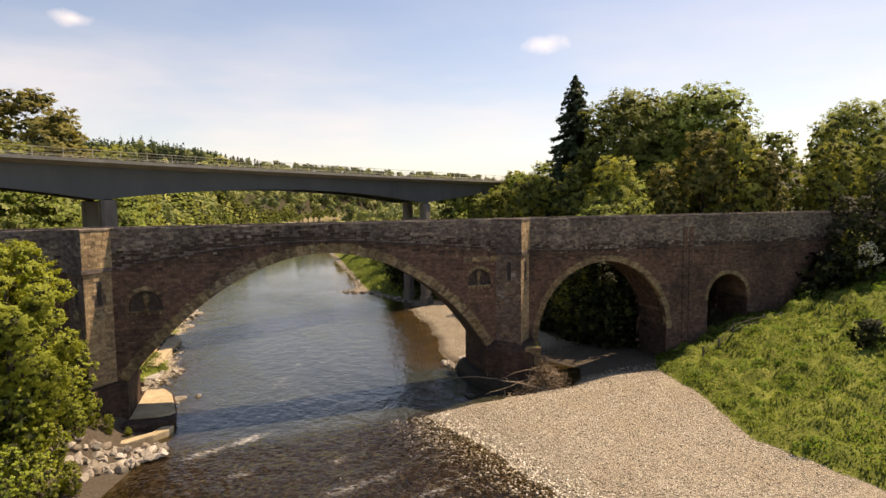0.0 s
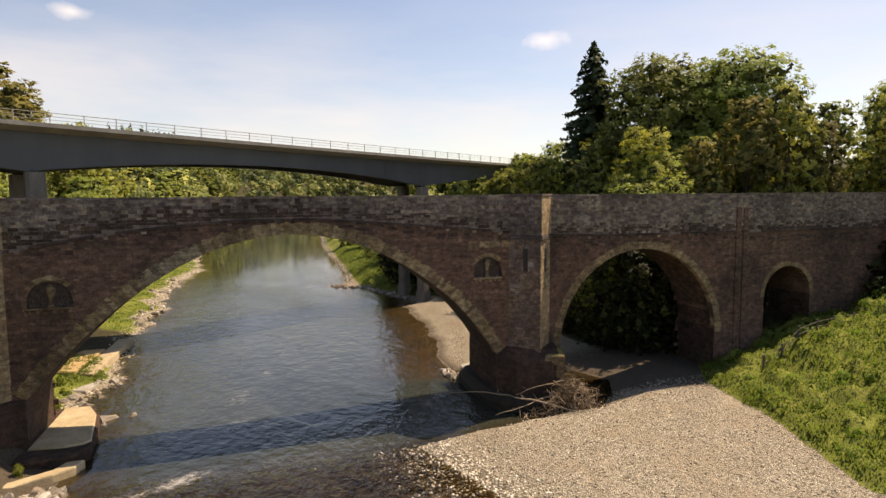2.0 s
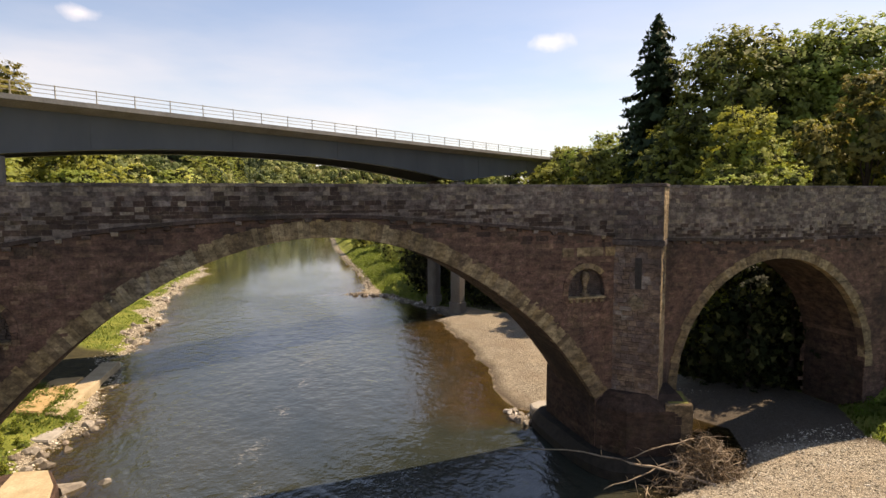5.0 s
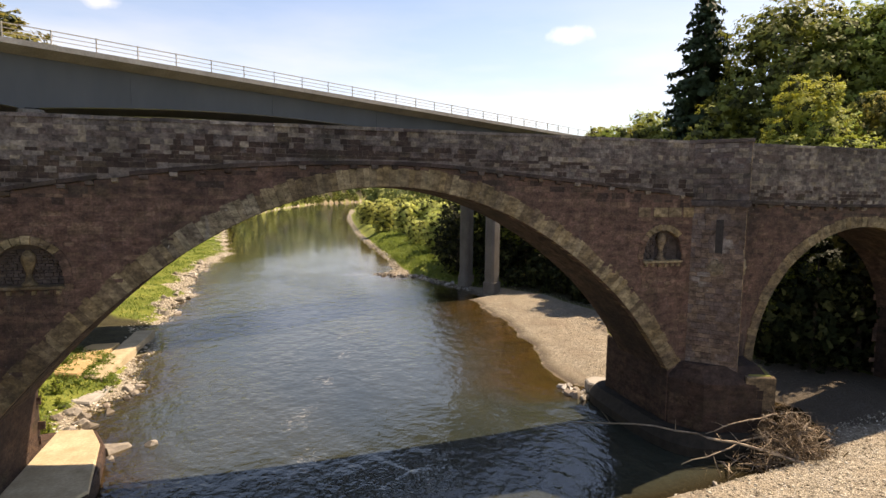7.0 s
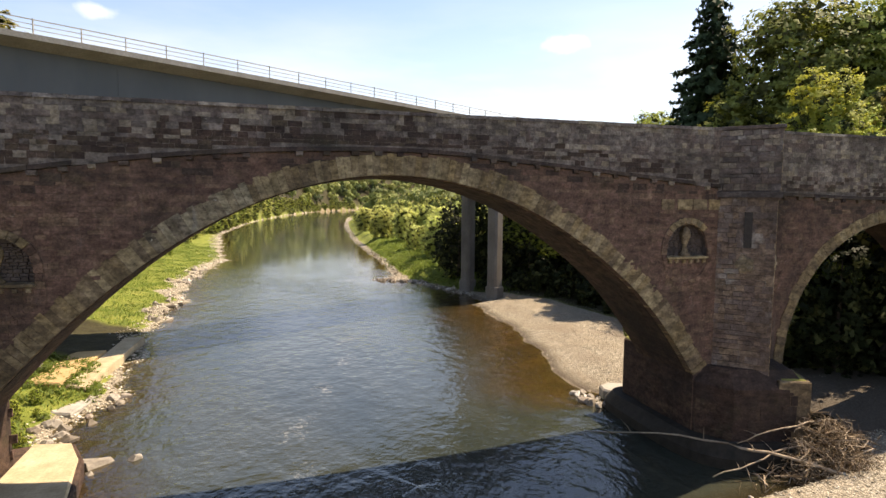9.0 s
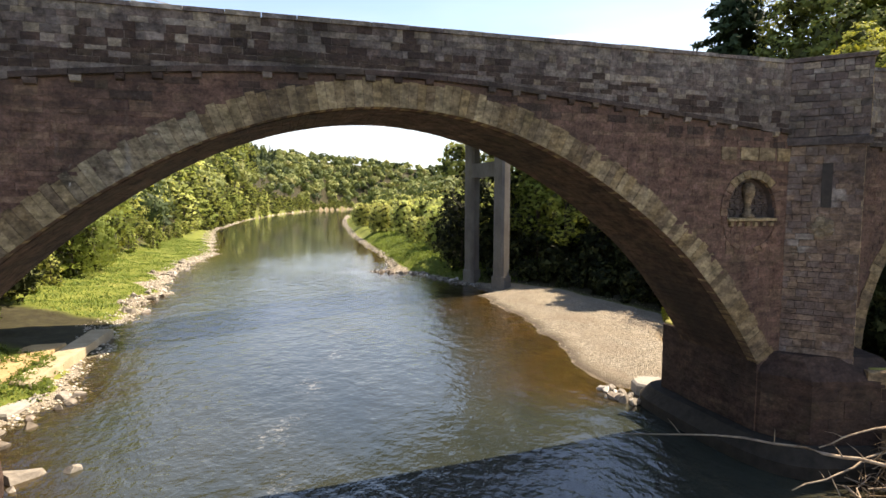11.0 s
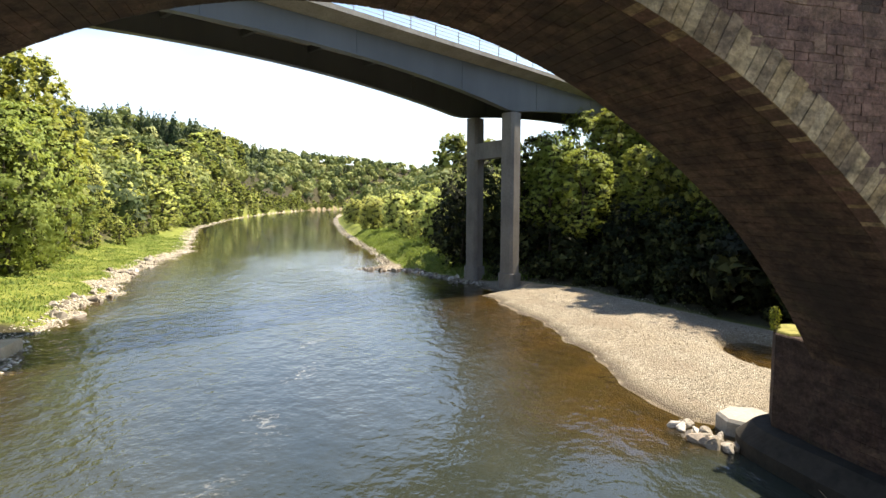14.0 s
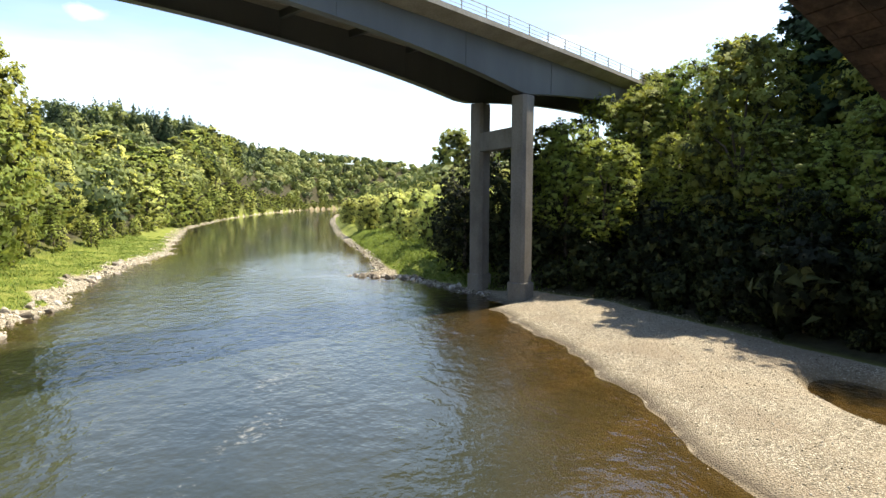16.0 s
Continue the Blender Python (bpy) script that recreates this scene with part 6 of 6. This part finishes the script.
# ---- grass, gravel, rocks ----
def grass(name, label, n, pick, tall, seed, leaf="grass"):
    nr = np.random.default_rng(seed)
    xs, ys = pick(nr, n)
    z, gravel, bed, wood = land(xs, ys)
    keep = (gravel < 0.35) & (bed < 0.1) & (z > 0.2) & ((wood < 0.5) | (xs > 0))
    xs, ys, z = xs[keep], ys[keep], z[keep]
    m = len(xs)
    clump = 0.5 + 0.3 * np.sin(xs * 0.9 + 2 * np.sin(ys * 0.5)) * np.cos(ys * 0.8 + np.sin(xs * 0.37)) + 0.2 * np.sin(xs * 2.3 + ys) * np.sin(ys * 2.1 - 0.7 * xs)
    h = tall * nr.uniform(0.5, 1.2, m) * (0.3 + 1.3 * clump ** 2)
    a = nr.uniform(0, 6.283, m)
    w = (0.025 + 0.04 * nr.random(m)) * (tall / 0.34) ** 0.5
    lean = nr.normal(0, 0.35, (m, 2)) * h[:, None]
    base = np.stack([xs, ys, z - 0.03], 1)
    side = np.stack([np.cos(a) * w, np.sin(a) * w, np.zeros(m)], 1)
    tip = base + np.stack([lean[:, 0], lean[:, 1], h], 1)
    mid = base + np.stack([lean[:, 0] * 0.35, lean[:, 1] * 0.35, h * 0.6], 1)
    v = np.stack([base - side, base + side, mid + side * 0.8, tip, mid - side * 0.8], 1).reshape(-1, 3)
    i = np.arange(m)[:, None] * 5
    f = np.concatenate([i + np.array([[0, 1, 2]]), i + np.array([[0, 2, 4]]), i + np.array([[4, 2, 3]])], 0)
    up = np.repeat(np.stack([lean[:, 0] * 0.5, lean[:, 1] * 0.5, np.ones(m) * 0.6], 1), 5, 0) + nr.normal(0, 0.12, (5 * m, 3))
    ob = new(name, array_mesh(name, v, f, LEAF[leaf], None, up / np.linalg.norm(up, axis=1, keepdims=True)))
    return tagged(ob, label, "grass", kind="stuff")


grass("meadow_grass", "rough sunlit meadow grass below the bridge", 90000, lambda q, n: (q.uniform(28, 66, n), q.uniform(-32, 2, n)), 0.34, 61)
grass("bank_grass", "bright green grass along the river", 50000, lambda q, n: ((lambda y: (left_edge(y) - q.uniform(1.2, 16, n), y))(q.uniform(5, 150, n))), 0.34, 62)
grass("bank_grass", "tall grass on the wooded bank", 20000, lambda q, n: ((lambda y: (gravel_limit(y) + q.uniform(0.3, 12, n), y))(q.uniform(50, 150, n))), 0.6, 63)

def weeds(name, label, n, pick, seed, leaf, width=(0.35, 1.1), tall=0.55, per=70):
    """Rank weeds: low leafy mounds that run into one another."""
    nr = np.random.default_rng(seed)
    xs, ys = pick(nr, n)
    z, gravel, bed, wood = land(xs, ys)
    keep = ((wood < 0.5) | (xs > 0)) & (gravel < 0.3) & (bed < 0.1) & (np.sin(xs * 0.37 + np.sin(ys * 0.21)) * np.cos(ys * 0.41) + nr.normal(0, 0.5, n) > -0.15)
    V, F, N, base = [], [], [], 0
    for x, y, g in zip(xs[keep], ys[keep], z[keep]):
        w = nr.uniform(*width)
        p, d = lobes_points([(x, y, g + w * tall * 0.3, w, tall)], per, nr, 0.1)
        v, f, m = leaf_quads(p, d + np.array((0, 0, 0.3)), 0.15, nr, 0.6)
        V.append(v)
        F.append(f + base)
        N.append(m)
        base += len(v)
    ob = new(name, array_mesh(name, np.concatenate(V), np.concatenate(F), LEAF[leaf], None, np.concatenate(N)))
    return tagged(ob, label, "weeds", kind="stuff")


weeds("meadow_weeds", "rank green weeds in the meadow below the bridge", 420, lambda q, n: (q.uniform(30, 66, n), q.uniform(-33, 0, n)), 64, "weed", (0.4, 1.3), 0.6, 80)
weeds("bank_weeds", "green weeds among the stones of the shore", 700, lambda q, n: ((lambda y: (left_edge(y) - q.uniform(1.5, 6, n), y))(q.uniform(6, 34, n))), 65, "grass", (0.25, 0.7), 0.6, 60)
weeds("bank_weeds", "tall weeds on the bank beyond the viaduct", 500, lambda q, n: ((lambda y: (gravel_limit(y) + q.uniform(0.4, 9, n), y))(q.uniform(58, 130, n))), 66, "grass", (0.5, 1.4), 0.8, 60)

OCT_V = np.array([(1, 0, 0), (0, 1, 0), (-1, 0, 0), (0, -1, 0), (0.1, 0.1, 1), (0, 0, -1)])
OCT_F = np.array([(0, 1, 4), (1, 2, 4), (2, 3, 4), (3, 0, 4), (1, 0, 5), (2, 1, 5), (3, 2, 5), (0, 3, 5)])


def scatter_stones(name, label, xs, ys, sizes, seed, lift=0.15, material=M_PEBBLE, lowest=-9.0):
    nr = np.random.default_rng(seed)
    n = len(xs)
    z = np.maximum(land(xs, ys)[0], lowest)
    a = nr.uniform(0, 6.283, n)
    sc = sizes[:, None] * np.stack([nr.uniform(0.7, 1.25, n), nr.uniform(0.55, 1.0, n), nr.uniform(0.35, 0.7, n)], 1)
    v = OCT_V[None] * nr.uniform(0.75, 1.2, (n, 6, 1)) * sc[:, None, :]
    c, s = np.cos(a)[:, None], np.sin(a)[:, None]
    v = np.stack([v[..., 0] * c - v[..., 1] * s, v[..., 0] * s + v[..., 1] * c, v[..., 2]], -1)
    v += np.stack([xs, ys, z + sizes * lift], 1)[:, None, :]
    f = (np.arange(n)[:, None, None] * 6 + OCT_F[None]).reshape(-1, 3)
    ob = new(name, array_mesh(name, v.reshape(-1, 3), f, material))
    return tagged(ob, label, "stones", kind="stuff")


nr = np.random.default_rng(71)
py = nr.uniform(-30, -1, 22000)
px = right_edge(py) + nr.uniform(-1.5, 24, 22000)
ok = (px < gravel_limit(py) + 0.3)
scatter_stones("gravel_stones", "pale rounded stones of the gravel bar", px[ok], py[ok], 0.025 + 0.09 * nr.random(ok.sum()) ** 2.5, 72)
py = nr.uniform(-29, -6.4, 4200)
px = right_edge(py) + np.abs(nr.normal(0, 1.4, 4200)) - 0.2
scatter_stones("shore_stones", "pale washed stones along the edge of the gravel bar", px, py, 0.04 + 0.11 * nr.random(4200) ** 2, 76, 0.15, M_BLEACHED)
py = nr.uniform(-29, -6.0, 2200)
px = right_edge(py) - np.abs(nr.normal(0, 1.9, 2200))
scatter_stones("shallows_stones", "stones that break the surface of the shallows", px, py, 0.05 + 0.12 * nr.random(2200) ** 2, 77, 0.15, M_PEBBLE, -0.05)
py = nr.uniform(7, 50, 9000)
px = right_edge(py) + 14 * nr.random(9000) ** 0.6 - 0.5
ok = (px < gravel_limit(py) + 1.2) & (land(px, py)[0] > -0.12)
scatter_stones("gravel_stones", "pale rounded stones of the upstream gravel bar", px[ok], py[ok], 0.02 + 0.06 * nr.random(ok.sum()) ** 3, 73, 0.15, M_SHINGLE)
py = nr.uniform(8, 330, 9000)
px = left_edge(py) - nr.uniform(-0.5, 1, 9000) * line(py, (0, 1.5), (60, 2.4), (120, 2.8), (330, 2.5))
scatter_stones("shore_stones", "bleached stones along the far shore", px, py, nr.uniform(0.05, 0.20, 9000), 74)
py = nr.uniform(52, 330, 3600)
px = right_edge(py) + nr.uniform(-0.7, 1.2, 3600)
scatter_stones("shore_stones", "grey stones along the wooded shore", px, py, nr.uniform(0.08, 0.30, 3600), 75, 0.15, M_SHINGLE)


def rock_mesh(seed):
    bm = bmesh.new()
    bmesh.ops.create_icosphere(bm, subdivisions=2, radius=1)
    q = random.Random(seed)
    cuts = [(Vector((q.uniform(-1, 1), q.uniform(-1, 1), q.uniform(-0.5, 0.8))).normalized(), q.uniform(0.38, 0.7)) for _ in range(8)]
    for v in bm.verts:
        for n, d in cuts:
            over = v.co.dot(n) - d
            if over > 0:
                v.co -= n * over
    me = bpy.data.meshes.new("rock")
    bm.to_mesh(me)
    bm.free()
    me.materials.append(M_ROCK)
    return me


ROCKS = [rock_mesh(i) for i in range(5)]


def rock(x, y, size, label, group, z=None, flat=0.65):
    ob = new("rock", ROCKS[r.randrange(5)])
    z = height_at(x, y) if z is None else z
    s = size
    ob.matrix_basis = Matrix.LocRotScale((x, y, max(z, -0.1) + s * flat * 0.30), Euler((r.uniform(-0.25, 0.25), r.uniform(-0.25, 0.25), r.uniform(0, 6))), (s * r.uniform(0.9, 1.3), s * r.uniform(0.7, 1.0), s * flat))
    return tagged(ob, label, "rock", group)


for i in range(125):
    u, w = r.random(), r.random()
    x, y = -22.4 + 7.6 * u + r.uniform(-0.3, 0.3), -8.0 + u * 2.6 - w * (5.6 - 3.0 * u)
    rock(x, y, r.uniform(0.28, 0.62), "pale angular rip-rap boulder by the abutment", "rip-rap below the abutment", max(height_at(x, y), 0.2))
for x, y, s in ((-16.4, 6.0, 0.75), (-15.5, 6.4, 0.85), (-15.3, 5.4, 0.35), (-13.6, 6.7, 0.55), (-15.9, 5.0, 0.4), (-17.4, 9.0, 0.5), (-17.7, 10.2, 0.6), (-18.2, 11.0, 0.5), (-18.5, 12.0, 0.55), (-19.3, 12.5, 0.6), (-19.8, 11.4, 0.5),
                (-16.8, 15.2, 0.5), (-16.4, 16.2, 0.55), (-16.9, 16.9, 0.6), (-16.3, 17.3, 0.5), (-17.6, 14.0, 0.45), (-17.2, 12.6, 0.5), (-18.6, 9.6, 0.5)):
    rock(x, y, s, "pale boulder at the water's edge", "boulders under the arch")
for i in range(24):
    rock(14.45 + r.uniform(-0.8, 0.6), 8.7 + r.uniform(-1.5, 1.3), r.uniform(0.22, 0.52), "pale boulder beside the pier footing", "boulders by the pier", 0.05)
for i in range(30):
    rock(16.5 + r.uniform(-2.5, 8.0), -6.2 + r.uniform(-0.9, 1.0), r.uniform(0.15, 0.38), "small bleached boulder by the driftwood", "boulders by the driftwood", 0.1)
for i in range(34):
    u = r.random()
    rock(9.4 + 8.5 * u + r.uniform(-0.5, 0.5), 72.3 - 6 * u + r.uniform(-0.9, 0.9), r.uniform(0.3, 0.7), "grey boulder of the river spit", "boulders of the spit", 0.0)
for i in range(26):
    y = 57 + r.uniform(-5, 12)
    rock(float(right_edge(np.array([y]))[0]) + r.uniform(-0.3, 1.4), y, r.uniform(0.25, 0.55), "grey boulder on the wooded shore", "boulders on the wooded shore")
for i in range(40):
    y = r.choice((46, 52, 58, 75, 84, 92)) + r.uniform(-3, 3)
    rock(float(left_edge(np.array([y]))[0]) - r.uniform(-0.6, 2.2), y, r.uniform(0.3, 0.75), "bleached boulder on the meadow shore", "boulders on the meadow shore")

# broken concrete slabs of an old weir on the left shore
for x0, x1, y0, y1, z1, mat in ((-22.9, -20.7, 19.4, 27.6, 0.95, M_TAN), (-20.3, -18.9, 18.6, 33.0, 0.75, M_LEDGE), (-20.9, -18.6, 14.6, 17.0, 0.36, M_CONCRETE)):
    b = Build()
    b.prism([(x0, y0), (x1, y0 - 0.8), (x1 + 0.7, y1), (x0 + 0.5, y1)], -1, z1, 0.12)
    slab = part("concrete_slab", b, mat)
    tagged(slab, "broken pale concrete slab on the shore", "slab")

# ---- driftwood against the pier ----
drift = thing("driftwood_pile", "tangled bleached driftwood against the pier", "driftwood")
for pts, rad in ((((11.0, 3.6, 0.1), (13.7, 0.5, 0.95), (15.5, -2.6, 1.45), (16.9, -3.7, 1.3), (19.7, -5.45, 0.6), (20.3, -5.9, 0.45)), (0.03, 0.07, 0.10, 0.12, 0.14, 0.16)),
                 (((13.9, -3.45, 0.3), (16.0, -3.6, 0.75), (18.2, -3.5, 1.25), (20.5, -3.9, 1.5)), (0.04, 0.06, 0.08, 0.06)),
                 (((15.9, -2.8, 1.5), (17.4, -3.2, 2.1), (19.6, -3.5, 2.5), (21.2, -3.4, 2.4), (22.0, -3.8, 1.5)), (0.04, 0.06, 0.07, 0.06, 0.05)),
                 (((20.0, -4.9, 0.3), (20.25, -4.65, 1.7), (20.75, -4.6, 2.2), (21.3, -4.7, 1.9), (21.8, -4.7, 0.5)), (0.15, 0.12, 0.10, 0.09, 0.08)),
                 (((19.2, -3.4, 2.3), (20.4, -4.4, 1.4), (21.6, -5.4, 0.4)), (0.05, 0.08, 0.10))):
    b = Build()
    path = [Vector(pts[0])]
    for p0, p1 in zip(pts, pts[1:]):
        p0, p1 = Vector(p0), Vector(p1)
        for k in (0.33, 0.67, 1.0):
            bend = 0.0 if k == 1.0 else 0.07
            path.append(p0.lerp(p1, k) + Vector((r.uniform(-bend, bend), r.uniform(-bend, bend), r.uniform(-bend, bend))))
    girth = np.interp(np.linspace(0, len(rad) - 1, len(path)), range(len(rad)), rad) * 0.6
    b.tube(path, list(girth), 8)
    for k in range(2, len(path) - 2, 3):
        d = (path[k + 1] - path[k]).normalized()
        side = Vector((r.gauss(0, 1), r.gauss(0, 1), r.uniform(0.1, 1.0))).normalized() * 0.8 + d * r.choice((-0.5, 0.6))
        reach = r.uniform(0.5, 1.3)
        b.tube([path[k], path[k] + side * reach * 0.5 + Vector((0, 0, 0.05)), path[k] + side * reach], [girth[k] * 0.5, girth[k] * 0.35, girth[k] * 0.12], 6)
    part("log", b, M_DRIFT, drift, smooth=True)
twigs, fine = Build(), Build()
for i in range(760):
    c = Vector((r.gauss(20.0, 1.35), r.gauss(-4.3, 0.7), 0))
    c.z = max(0.1, r.uniform(0.1, 2.9) - abs(c.x - 20.1) * 0.6)
    d = Vector((r.gauss(0, 1), r.gauss(0, 1), r.gauss(0, 0.6))).normalized() * r.uniform(0.5, 1.6)
    k = Vector((r.gauss(0, 0.2), r.gauss(0, 0.2), r.gauss(0.1, 0.2)))
    th = r.uniform(0.01, 0.034)
    p0, p2 = c - d * 0.5, c + d * 0.5
    p0.z, p2.z = max(p0.z, 0.03), max(p2.z, 0.03)
    (twigs if i % 3 else fine).tube([p0, c + k, p2], [th, th * 0.9, th * 0.3], 5)
part("brushwood", twigs, M_TWIG, drift, "brown brushwood", kind="stuff")
part("brushwood", fine, M_DRIFT, drift, "bleached thin branches", kind="stuff")

# ---- fences ----
fence = thing("field_fence", "weathered timber field fence on the meadow slope", "fence")
run_pts = [(39.3, -4.6), (41.6, -4.4), (44.0, -4.0), (46.5, -3.7), (49.0, -3.4), (51.6, -3.4)]
for x, y in run_pts:
    b = Build()
    z = height_at(x, y)
    b.box(x - 0.07, x + 0.07, y - 0.07, y + 0.07, z - 0.4, z + 1.15)
    part("post", b, M_FENCE, fence)
for (xa, ya), (xb, yb) in zip(run_pts, run_pts[1:]):
    for h in (0.45, 0.95):
        b = Build()
        za, zb = height_at(xa, ya) + h, height_at(xb, yb) + h
        b.tube([(xa, ya - 0.09, za), (xb, yb - 0.09, zb)], [0.035, 0.035], 5)
        part("rail", b, M_FENCE, fence)
